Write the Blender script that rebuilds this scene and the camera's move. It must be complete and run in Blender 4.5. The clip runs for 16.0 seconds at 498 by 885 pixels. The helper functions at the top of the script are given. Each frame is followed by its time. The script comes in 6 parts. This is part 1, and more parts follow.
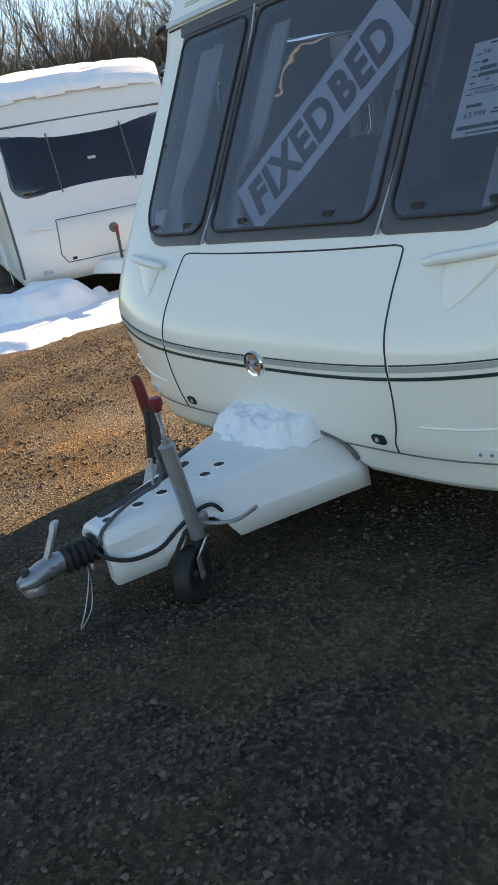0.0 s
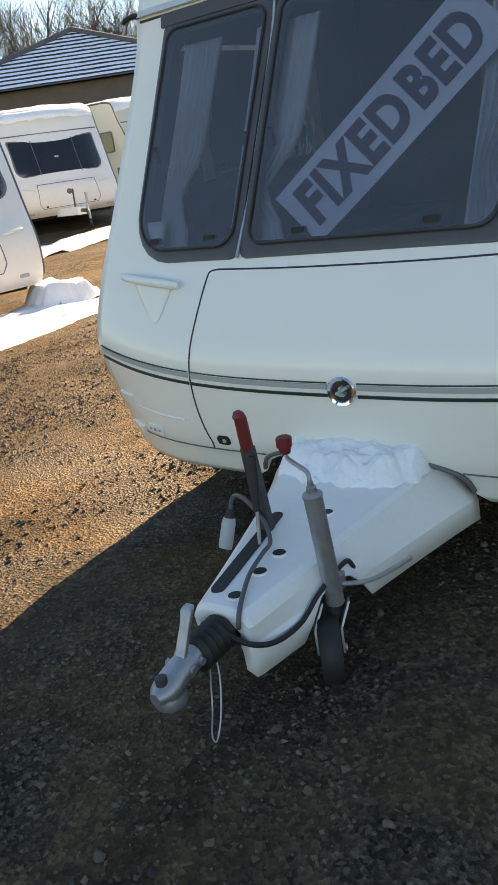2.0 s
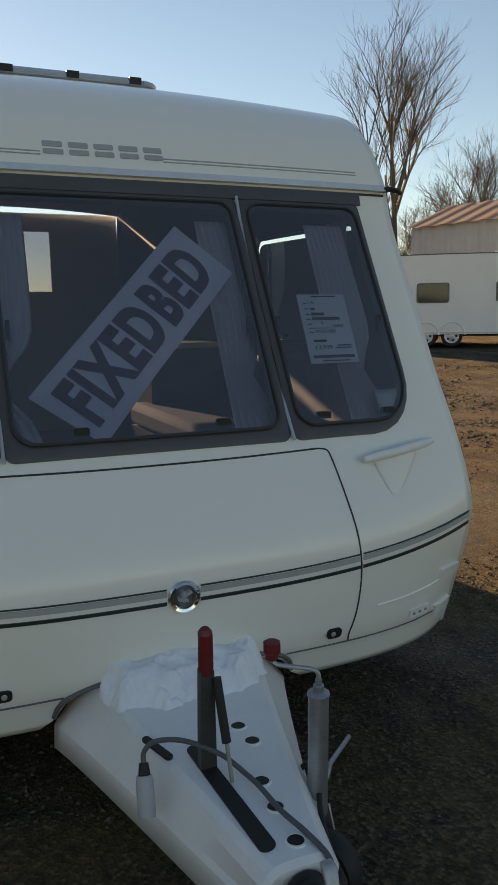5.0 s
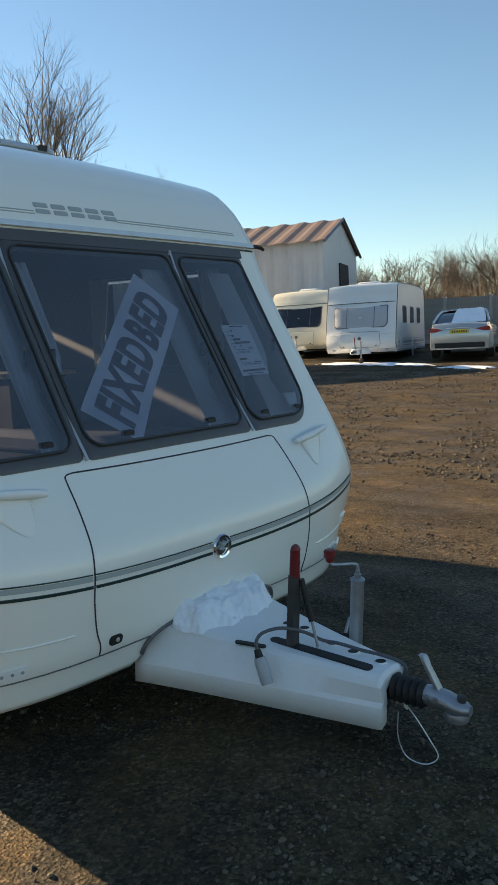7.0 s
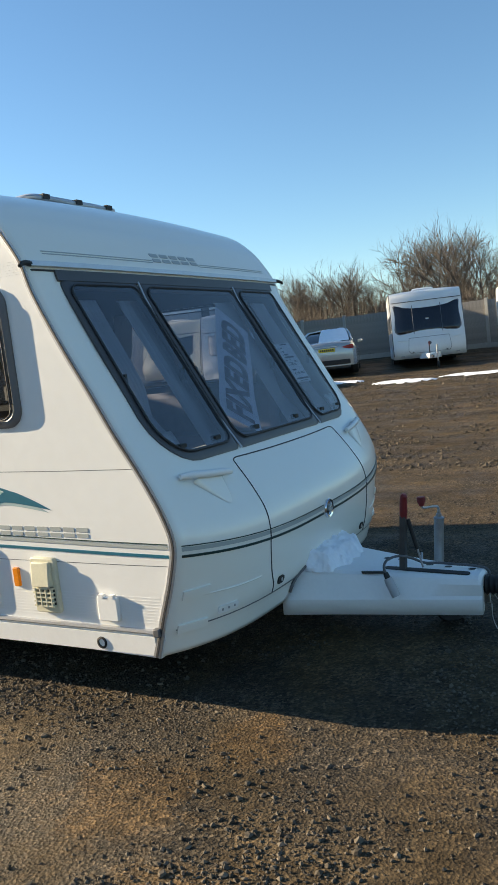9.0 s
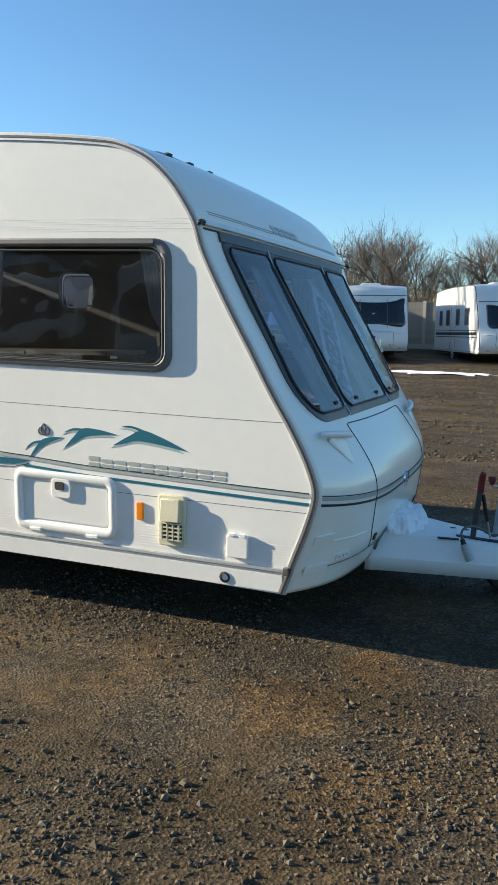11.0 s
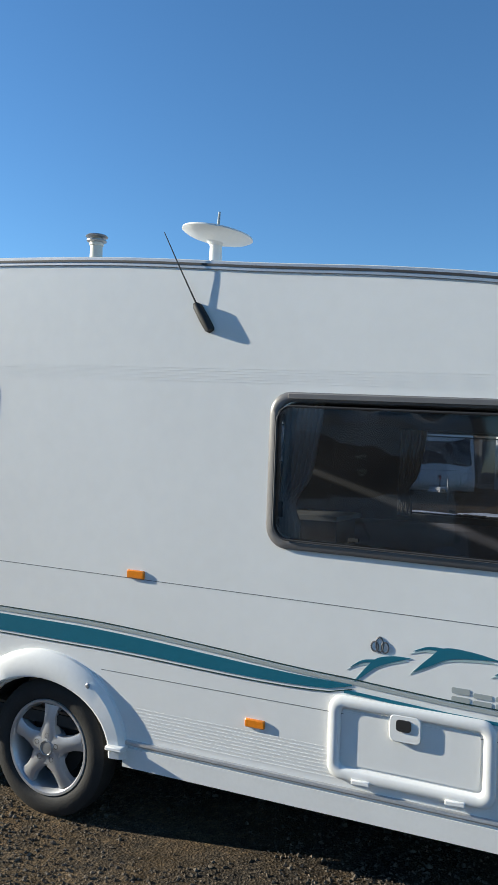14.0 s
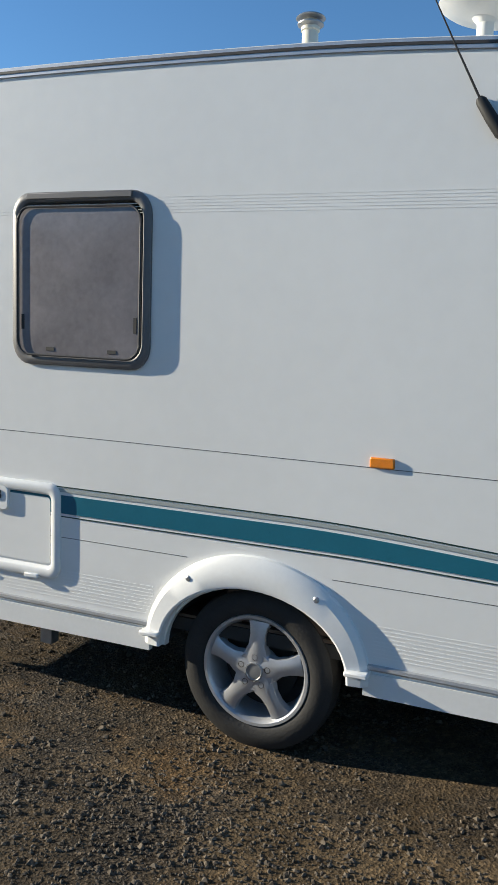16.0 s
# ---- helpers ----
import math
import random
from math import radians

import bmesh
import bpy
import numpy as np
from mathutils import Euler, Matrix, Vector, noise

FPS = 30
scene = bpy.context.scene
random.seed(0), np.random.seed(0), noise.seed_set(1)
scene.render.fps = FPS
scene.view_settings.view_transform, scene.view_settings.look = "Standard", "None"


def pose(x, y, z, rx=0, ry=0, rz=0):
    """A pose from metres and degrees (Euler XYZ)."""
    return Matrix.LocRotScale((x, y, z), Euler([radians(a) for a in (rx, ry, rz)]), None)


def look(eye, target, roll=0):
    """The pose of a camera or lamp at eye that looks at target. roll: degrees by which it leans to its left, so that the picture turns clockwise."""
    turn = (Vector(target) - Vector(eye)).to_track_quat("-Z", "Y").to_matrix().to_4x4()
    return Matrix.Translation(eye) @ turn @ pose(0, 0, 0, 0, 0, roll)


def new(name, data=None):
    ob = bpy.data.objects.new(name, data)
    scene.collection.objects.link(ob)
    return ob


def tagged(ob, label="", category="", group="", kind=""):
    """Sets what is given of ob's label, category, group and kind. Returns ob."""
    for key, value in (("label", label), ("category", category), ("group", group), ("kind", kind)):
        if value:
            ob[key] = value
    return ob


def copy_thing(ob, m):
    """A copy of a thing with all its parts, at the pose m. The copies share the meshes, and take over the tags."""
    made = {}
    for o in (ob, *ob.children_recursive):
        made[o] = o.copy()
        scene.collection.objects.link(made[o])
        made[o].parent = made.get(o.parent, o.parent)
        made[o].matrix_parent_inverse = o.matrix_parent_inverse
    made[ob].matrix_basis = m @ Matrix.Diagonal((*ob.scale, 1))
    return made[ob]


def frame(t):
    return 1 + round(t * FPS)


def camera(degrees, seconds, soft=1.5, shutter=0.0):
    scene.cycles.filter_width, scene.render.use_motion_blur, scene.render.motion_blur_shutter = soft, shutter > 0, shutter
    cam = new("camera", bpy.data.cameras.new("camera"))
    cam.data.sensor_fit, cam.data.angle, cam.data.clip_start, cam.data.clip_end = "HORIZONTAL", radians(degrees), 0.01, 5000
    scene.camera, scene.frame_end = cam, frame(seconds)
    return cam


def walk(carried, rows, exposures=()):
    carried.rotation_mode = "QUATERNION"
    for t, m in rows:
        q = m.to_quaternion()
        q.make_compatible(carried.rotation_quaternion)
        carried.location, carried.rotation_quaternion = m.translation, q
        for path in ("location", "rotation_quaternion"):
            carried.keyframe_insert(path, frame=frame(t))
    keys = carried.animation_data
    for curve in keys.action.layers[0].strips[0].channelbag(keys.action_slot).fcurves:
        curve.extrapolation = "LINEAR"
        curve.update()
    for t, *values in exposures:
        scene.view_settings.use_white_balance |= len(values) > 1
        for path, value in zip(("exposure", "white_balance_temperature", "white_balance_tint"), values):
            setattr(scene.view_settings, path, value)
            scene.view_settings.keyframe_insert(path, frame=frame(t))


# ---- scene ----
cam = camera(36.3, 16.0)
PATH = [
    (0, (1.59, 2.021, 1.278), (0.471, 0.517, 0.58), -10.7),
    (0.5, (1.716, 1.794, 1.269), (0.521, 0.387, 0.5), -10.5),
    (1, (1.737, 1.521, 1.281), (0.446, 0.208, 0.5), -10.5),
    (1.5, (1.822, 1.269, 1.271), (0.425, 0.064, 0.499), -9.8),
    (2, (1.945, 1.021, 1.298), (0.419, -0.068, 0.601), -8.7),
    (2.5, (1.96, 0.781, 1.299), (0.312, -0.145, 0.647), -7.7),
    (3, (1.966, 0.496, 1.32), (0.179, -0.236, 0.799), -5.6),
    (3.5, (2.024, 0.222, 1.334), (0.131, -0.237, 0.88), -4.0),
    (4, (2.005, -0.049, 1.318), (0.06, -0.118, 0.856), -2.1),
    (4.5, (1.938, -0.314, 1.344), (0.006, -0.027, 0.911), -2.3),
    (5, (1.961, -0.601, 1.364), (0.134, 0.15, 1.051), -1.0),
    (5.2, (1.989, -0.687, 1.365), (0.221, 0.197, 1.062), -1.0),
    (7.3, (1.954, -2.26, 1.369), (0.706, -0.721, 1.098), -3.5),
    (7.5, (1.882, -2.398, 1.363), (0.681, -0.823, 1.081), -4.0),
    (8, (1.793, -2.771, 1.373), (0.697, -1.118, 1.112), -5.0),
    (8.5, (1.732, -3.136, 1.387), (0.667, -1.457, 1.169), -6.1),
    (9, (1.57, -3.417, 1.379), (0.572, -1.697, 1.166), -6.6),
    (9.2, (1.5, -3.524, 1.375), (0.535, -1.784, 1.174), -6.1),
    (11.3, (0.67, -4.173, 1.397), (-0.108, -2.353, 1.108), 1.1),
    (11.5, (0.549, -4.125, 1.398), (-0.236, -2.307, 1.119), 1.3),
    (12, (0.227, -4.069, 1.434), (-0.556, -2.246, 1.177), 1.8),
    (12.5, (-0.133, -4.074, 1.436), (-0.911, -2.246, 1.204), 1.6),
    (13, (-0.449, -4.004, 1.446), (-1.326, -2.214, 1.287), 1.2),
    (13.5, (-0.631, -3.897, 1.497), (-1.526, -2.108, 1.493), 1.4),
    (14, (-0.885, -3.89, 1.57), (-1.712, -2.069, 1.618), 2.1),
    (14.5, (-1.114, -3.834, 1.515), (-1.954, -2.02, 1.467), 2.8),
    (15, (-1.401, -3.695, 1.425), (-2.283, -1.909, 1.247), 2.8),
    (15.5, (-1.709, -3.636, 1.405), (-2.572, -1.842, 1.208), 2.2),
    (16, (-2.036, -3.609, 1.39), (-2.847, -1.793, 1.18), 1.8),
]
walk(cam, [(t, look(eye, target, roll)) for t, eye, target, roll in PATH],
     exposures=[(0, 2.1, 12500, 19), (1.0, 2.65, 13000, 20), (1.5, 2.45, 13200, 20), (2.5, 1.7, 14200, 22), (3.5, 0.68, 15200, 23), (4, 0.52, 15800, 23), (4.5, 0.88, 16200, 23),
                (5, 1.15, 16000, 22), (7.5, 1.42, 9400, 10), (9, 1.34, 8500, 8), (12.5, 1.15, 6900, 5), (13.5, 0.95, 6600, 5), (14.5, 0.9, 6650, 5), (16, 0.85, 6900, 6)])

# ---- world, sun, exposure ----
SUN = Vector((-0.94, -0.175, 0.31)).normalized()
world = bpy.data.worlds.new("world")
scene.world = world
world.use_nodes = True
wn, wl = world.node_tree.nodes, world.node_tree.links
sky = wn.new("ShaderNodeTexSky")
sky.sky_type = 'NISHITA'
sky.sun_disc = False
sky.sun_elevation = math.asin(SUN.z)
sky.sun_rotation = math.atan2(SUN.x, SUN.y) % (2 * math.pi)
sky.air_density, sky.dust_density, sky.ozone_density = 1.0, 0.05, 5.4
clear = wn.new("ShaderNodeHueSaturation")
clear.inputs["Saturation"].default_value = 1.06
wl.new(sky.outputs[0], clear.inputs["Color"])
wl.new(clear.outputs[0], wn["Background"].inputs[0])
wn["Background"].inputs[1].default_value = 0.1
sun = new("sun", bpy.data.lights.new("sun", 'SUN'))
sun.data.energy, sun.data.angle, sun.data.color = 4.6, radians(0.53), (1.0, 0.93, 0.82)
sun.matrix_world = look(SUN * 40, (0, 0, 0))


# ---- materials ----
def material(name, color, rough=0.5, metal=0.0, vary=0.08, scale=6.0, bump=0.0, bump_scale=60.0, tint=None,
             coat=0.0, transmission=0.0, alpha=1.0, spec=0.5, island=0.0, detail=4.0, ior=1.45, wear=1.0):
    m = bpy.data.materials.new(name)
    m.use_nodes = True
    n, l = m.node_tree.nodes, m.node_tree.links
    b = n["Principled BSDF"]
    b.inputs["Roughness"].default_value = rough
    b.inputs["Metallic"].default_value = metal
    b.inputs["Coat Weight"].default_value = coat
    b.inputs["Coat Roughness"].default_value = 0.1
    b.inputs["Transmission Weight"].default_value = transmission
    b.inputs["Specular IOR Level"].default_value = spec
    b.inputs["IOR"].default_value = ior
    b.inputs["Alpha"].default_value = alpha
    tc = n.new("ShaderNodeTexCoord")
    t = tint or tuple(c * (1 - vary) for c in color)
    if vary > 0 or tint:
        big, fine = n.new("ShaderNodeTexNoise"), n.new("ShaderNodeTexNoise")
        big.inputs["Scale"].default_value, fine.inputs["Scale"].default_value = scale, scale * 9
        big.inputs["Detail"].default_value = fine.inputs["Detail"].default_value = detail
        mid = n.new("ShaderNodeMath")
        mid.operation = 'MULTIPLY_ADD'
        mid.inputs[1].default_value = 0.6
        ml = n.new("ShaderNodeMath")
        ml.operation = 'MULTIPLY'
        ml.inputs[1].default_value = 0.4
        l.new(tc.outputs["Object"], big.inputs["Vector"])
        l.new(tc.outputs["Object"], fine.inputs["Vector"])
        l.new(fine.outputs["Fac"], ml.inputs[0])
        l.new(big.outputs["Fac"], mid.inputs[0])
        l.new(ml.outputs[0], mid.inputs[2])
        ramp = n.new("ShaderNodeValToRGB")
        ramp.color_ramp.elements[0].position, ramp.color_ramp.elements[1].position = 0.35, 0.65
        ramp.color_ramp.elements[0].color, ramp.color_ramp.elements[1].color = (*t, 1), (*color, 1)
        l.new(mid.outputs[0], ramp.inputs[0])
        src = ramp.outputs[0]
        if island > 0:
            g, hsv, mp = n.new("ShaderNodeNewGeometry"), n.new("ShaderNodeHueSaturation"), n.new("ShaderNodeMapRange")
            mp.inputs["To Min"].default_value, mp.inputs["To Max"].default_value = 1 - island, 1 + island
            l.new(g.outputs["Random Per Island"], mp.inputs["Value"])
            l.new(mp.outputs[0], hsv.inputs["Value"])
            l.new(src, hsv.inputs["Color"])
            src = hsv.outputs[0]
        l.new(src, b.inputs["Base Color"])
        rr = n.new("ShaderNodeMapRange")
        rr.inputs["To Min"].default_value, rr.inputs["To Max"].default_value = max(0.0, rough - 0.06 * wear), min(1, rough + 0.08 * wear)
        l.new(fine.outputs["Fac"], rr.inputs["Value"])
        l.new(rr.outputs[0], b.inputs["Roughness"])
    else:
        b.inputs["Base Color"].default_value = (*color, 1)
    if bump > 0:
        bn, bp = n.new("ShaderNodeTexNoise"), n.new("ShaderNodeBump")
        bn.inputs["Scale"].default_value, bn.inputs["Detail"].default_value = bump_scale, 5
        bp.inputs["Strength"].default_value, bp.inputs["Distance"].default_value = bump, 0.01
        l.new(tc.outputs["Object"], bn.inputs["Vector"])
        l.new(bn.outputs["Fac"], bp.inputs["Height"])
        l.new(bp.outputs[0], b.inputs["Normal"])
    return m


def ground_material():
    m = bpy.data.materials.new("gravel yard")
    m.use_nodes = True
    n, l = m.node_tree.nodes, m.node_tree.links
    b = n["Principled BSDF"]
    tc = n.new("ShaderNodeTexCoord")

    def noise_at(scale, detail=5.0, rough=0.55):
        q = n.new("ShaderNodeTexNoise")
        q.inputs["Scale"].default_value, q.inputs["Detail"].default_value, q.inputs["Roughness"].default_value = scale, detail, rough
        l.new(tc.outputs["Object"], q.inputs["Vector"])
        return q.outputs["Fac"]

    def ramp_of(fac, stops):
        r = n.new("ShaderNodeValToRGB")
        r.color_ramp.elements[0].position, r.color_ramp.elements[0].color = stops[0][0], (*stops[0][1], 1)
        r.color_ramp.elements[1].position, r.color_ramp.elements[1].color = stops[-1][0], (*stops[-1][1], 1)
        for p, c in stops[1:-1]:
            r.color_ramp.elements.new(p).color = (*c, 1)
        l.new(fac, r.inputs[0])
        return r.outputs[0]

    def mix(fac, a, c, mode='MIX'):
        q = n.new("ShaderNodeMix")
        q.data_type, q.blend_type = 'RGBA', mode
        if isinstance(fac, float):
            q.inputs[0].default_value = fac
        else:
            l.new(fac, q.inputs[0])
        l.new(a, q.inputs[6])
        l.new(c, q.inputs[7])
        return q.outputs[2]

    grit = ramp_of(noise_at(70, 7, 0.75), [(0.32, (0.020, 0.0165, 0.013)), (0.5, (0.060, 0.049, 0.037)), (0.70, (0.150, 0.124, 0.095))])
    mud = ramp_of(noise_at(11, 8, 0.62), [(0.3, (0.042, 0.028, 0.014)), (0.7, (0.125, 0.087, 0.048))])
    rust = ramp_of(noise_at(16, 7, 0.6), [(0.3, (0.066, 0.040, 0.018)), (0.7, (0.150, 0.094, 0.047))])
    where_mud = ramp_of(noise_at(1.5, 8, 0.68), [(0.40, (0, 0, 0)), (0.56, (0.88, 0.88, 0.88))])
    where_rust = ramp_of(noise_at(0.9, 7, 0.62), [(0.55, (0, 0, 0)), (0.64, (0.7, 0.7, 0.7))])
    c = mix(where_mud, grit, mud)
    c = mix(where_rust, c, rust)

    def spot(x, y, r, ragged=0.35):
        """A ragged round stain about x, y: 1 inside, 0 outside."""
        away = n.new("ShaderNodeVectorMath")
        away.operation = 'DISTANCE'
        l.new(tc.outputs["Object"], away.inputs[0])
        away.inputs[1].default_value = (x, y, 0)
        wob = n.new("ShaderNodeMath")
        wob.operation = 'MULTIPLY_ADD'
        wob.inputs[1].default_value = ragged * 2
        l.new(noise_at(5.0, 6, 0.6), wob.inputs[0])
        l.new(away.outputs["Value"], wob.inputs[2])
        q = n.new("ShaderNodeMapRange")
        q.inputs["From Min"].default_value, q.inputs["From Max"].default_value = r + ragged + 0.05, r + ragged - 0.07
        l.new(wob.outputs[0], q.inputs["Value"])
        return q.outputs[0]

    ochre = ramp_of(noise_at(13, 6, 0.6), [(0.35, (0.070, 0.041, 0.017)), (0.65, (0.135, 0.083, 0.038))])
    for x, y, r in ((-1.56, -1.60, 0.17), (0.13, -1.16, 0.16), (-3.25, -1.35, 0.15), (-0.10, -1.62, 0.24), (0.35, -2.05, 0.22)):
        soft = n.new("ShaderNodeMath")
        soft.operation = 'MULTIPLY'
        soft.inputs[1].default_value = 0.7
        l.new(spot(x, y, r), soft.inputs[0])
        c = mix(soft.outputs[0], c, ochre)
    vor = n.new("ShaderNodeTexVoronoi")
    vor.inputs["Scale"].default_value = 85
    l.new(tc.outputs["Object"], vor.inputs["Vector"])
    tone = ramp_of(vor.outputs["Color"], [(0.12, (0.25, 0.25, 0.25)), (0.6, (0.95, 0.93, 0.9)), (0.9, (2.2, 2.1, 2.0))])
    stony = n.new("ShaderNodeMapRange")
    stony.inputs["To Min"].default_value, stony.inputs["To Max"].default_value = 0.95, 0.45
    l.new(where_mud, stony.inputs["Value"])
    c = mix(stony.outputs[0], c, tone, 'MULTIPLY')
    streak = n.new("ShaderNodeMapping")
    streak.inputs["Scale"].default_value = (0.35, 1.6, 1.0)
    streak.inputs["Rotation"].default_value = (0, 0, 0.15)
    l.new(tc.outputs["Object"], streak.inputs["Vector"])
    track = n.new("ShaderNodeTexNoise")
    track.inputs["Scale"].default_value, track.inputs["Detail"].default_value = 1.4, 6
    l.new(streak.outputs[0], track.inputs["Vector"])
    c = mix(0.55, c, ramp_of(track.outputs["Fac"], [(0.36, (0.55, 0.54, 0.53)), (0.52, (1.25, 1.24, 1.23)), (0.68, (1.85, 1.81, 1.75))]), 'MULTIPLY')
    l.new(c, b.inputs["Base Color"])
    wet = ramp_of(noise_at(1.3, 5), [(0.40, (0.58, 0.58, 0.58)), (0.60, (0.95, 0.95, 0.95))])
    l.new(wet, b.inputs["Roughness"])
    b.inputs["Specular IOR Level"].default_value = 0.16
    add = n.new("ShaderNodeMath")
    add.operation = 'MULTIPLY_ADD'
    add.inputs[1].default_value = 1.5
    l.new(noise_at(55, 9, 0.72), add.inputs[0])
    l.new(vor.outputs["Distance"], add.inputs[2])
    bp = n.new("ShaderNodeBump")
    bp.inputs["Distance"].default_value = 0.014
    calm = n.new("ShaderNodeMapRange")
    calm.inputs["To Min"].default_value, calm.inputs["To Max"].default_value = 1.0, 0.55
    l.new(where_mud, calm.inputs["Value"])
    l.new(calm.outputs[0], bp.inputs["Strength"])
    l.new(add.outputs[0], bp.inputs["Height"])
    l.new(bp.outputs[0], b.inputs["Normal"])
    return m


def glass_material(name, tint, rough=0.02, ior=1.6, haze=0.08):
    """A thin pane: mostly see-through, with a mirror gloss and a pale film that paints in haze."""
    m = bpy.data.materials.new(name)
    m.use_nodes = True
    n, l = m.node_tree.nodes, m.node_tree.links
    n.remove(n["Principled BSDF"])
    tr, gl, mx, fr = (n.new(k) for k in ("ShaderNodeBsdfTransparent", "ShaderNodeBsdfGlossy", "ShaderNodeMixShader", "ShaderNodeFresnel"))
    tr.inputs[0].default_value = (*tint, 1)
    gl.inputs["Roughness"].default_value = rough
    fr.inputs[0].default_value = ior
    tc, nz, bp = n.new("ShaderNodeTexCoord"), n.new("ShaderNodeTexNoise"), n.new("ShaderNodeBump")
    nz.inputs["Scale"].default_value, nz.inputs["Detail"].default_value = 3.5, 1.5
    bp.inputs["Strength"].default_value, bp.inputs["Distance"].default_value = 0.25, 0.03
    l.new(tc.outputs["Object"], nz.inputs["Vector"])
    l.new(nz.outputs["Fac"], bp.inputs["Height"])
    l.new(bp.outputs[0], gl.inputs["Normal"])
    # glare haze over the pane, painted as a faint uneven diffuse layer
    df, dn, dr, md = (n.new(k) for k in ("ShaderNodeBsdfDiffuse", "ShaderNodeTexNoise", "ShaderNodeMapRange", "ShaderNodeMixShader"))
    df.inputs[0].default_value = (0.62, 0.60, 0.57, 1)
    dn.inputs["Scale"].default_value, dn.inputs["Detail"].default_value = 7.0, 8.0
    dr.inputs["From Min"].default_value, dr.inputs["From Max"].default_value = 0.3, 0.7
    dr.inputs["To Min"].default_value, dr.inputs["To Max"].default_value = haze * 0.6, haze * 1.4
    l.new(tc.outputs["Object"], dn.inputs["Vector"])
    l.new(dn.outputs["Fac"], dr.inputs["Value"])
    l.new(dr.outputs[0], md.inputs[0])
    l.new(tr.outputs[0], md.inputs[1])
    l.new(df.outputs[0], md.inputs[2])
    l.new(fr.outputs[0], mx.inputs[0])
    l.new(md.outputs[0], mx.inputs[1])
    l.new(gl.outputs[0], mx.inputs[2])
    l.new(mx.outputs[0], n["Material Output"].inputs[0])
    return m


M_GROUND = ground_material()
M_WHITE = material("white caravan panel", (0.78, 0.78, 0.76), 0.32, vary=0.05, scale=1.6, bump=0.03, bump_scale=25, coat=0.2)
M_FRONT = material("white moulded front", (0.83, 0.805, 0.735), 0.25, vary=0.010, scale=0.9, wear=0.15, coat=0.4)
M_CREAM = material("cream trim plastic", (0.74, 0.71, 0.60), 0.45, vary=0.10, scale=9)
M_TRIMWHITE = material("white plastic trim", (0.80, 0.80, 0.78), 0.35, vary=0.06, scale=7)
M_YELLOWED = material("yellowed plastic", (0.66, 0.62, 0.46), 0.5, vary=0.14, scale=14)
M_FRAME = material("grey window frame", (0.115, 0.115, 0.12), 0.42, vary=0.15, scale=8)
M_SIDEFRAME = material("grey side window frame", (0.150, 0.145, 0.145), 0.40, vary=0.15, scale=8)
M_WINFRAME = material("dark grey front window frame", (0.072, 0.073, 0.078), 0.38, vary=0.15, scale=8)
M_DARKGREY = material("dark rubber seal", (0.035, 0.035, 0.038), 0.6, vary=0.2, scale=20)
M_SIDEGLASS = glass_material("tinted acrylic", (0.50, 0.51, 0.54), 0.02, 1.6, 0.02)
M_FRONTGLASS = glass_material("tinted front acrylic", (0.85, 0.88, 0.95), 0.02, 2.2, 0.022)
M_BATHGLASS = material("frosted acrylic", (0.235, 0.215, 0.22), 0.22, vary=0.25, scale=5, coat=0.5)
M_TEAL = material("teal decal", (0.010, 0.135, 0.20), 0.3, vary=0.10, scale=10)
M_TEALLIGHT = material("pale teal decal", (0.36, 0.47, 0.47), 0.35, vary=0.06, scale=10)
M_DECALGREY = material("silver decal", (0.36, 0.39, 0.38), 0.4, vary=0.06, scale=12)
M_DECALDARK = material("dark green decal", (0.012, 0.04, 0.038), 0.35, vary=0.2, scale=10)
M_AMBER = material("amber reflector", (0.85, 0.25, 0.015), 0.25, vary=0.15, scale=60, coat=0.6)
M_GALV = material("galvanised steel", (0.42, 0.43, 0.44), 0.42, 0.75, vary=0.25, scale=25, bump=0.1, bump_scale=200)
M_STEELDARK = material("dirty steel", (0.10, 0.10, 0.10), 0.55, 0.6, vary=0.3, scale=25)
M_CHROME = material("chrome", (0.75, 0.75, 0.76), 0.08, 1.0, vary=0.05, scale=20)
M_ALLOY = material("silver alloy", (0.56, 0.57, 0.59), 0.38, 0.65, vary=0.1, scale=14)
M_ALU = material("aluminium rail", (0.55, 0.55, 0.56), 0.35, 0.7, vary=0.15, scale=15)
M_TYRE = material("tyre rubber", (0.028, 0.027, 0.026), 0.75, vary=0.4, scale=12, bump=0.2, bump_scale=90)
M_RUBBER = material("black rubber", (0.02, 0.02, 0.02), 0.6, vary=0.25, scale=20)
M_RED = material("red plastic", (0.23, 0.020, 0.022), 0.45, vary=0.2, scale=30)
M_CABLE = material("grey cable", (0.10, 0.105, 0.11), 0.5, vary=0.15, scale=30)
M_PLUG = material("grey plug", (0.42, 0.43, 0.44), 0.45, vary=0.12, scale=40)
M_SNOW = material("snow", (0.88, 0.90, 0.93), 0.75, vary=0.05, scale=9, bump=0.6, bump_scale=45, tint=(0.80, 0.83, 0.87))
M_BANNER = material("white banner", (0.86, 0.82, 0.86), 0.6, vary=0.04, scale=6)
M_BANNERINK = material("purple banner ink", (0.10, 0.045, 0.075), 0.6, vary=0.12, scale=14)
M_PAPER = material("white paper", (0.80, 0.79, 0.78), 0.7, vary=0.03, scale=9)
M_INK = material("black ink", (0.04, 0.04, 0.05), 0.6, vary=0.1, scale=9)
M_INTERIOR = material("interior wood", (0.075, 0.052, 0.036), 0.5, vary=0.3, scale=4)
# wall lining with the indoor shade put into its near-black colour
M_INTSHADE = material("interior wall board in shade", (0.065, 0.065, 0.068), 0.7, vary=0.1, scale=3)
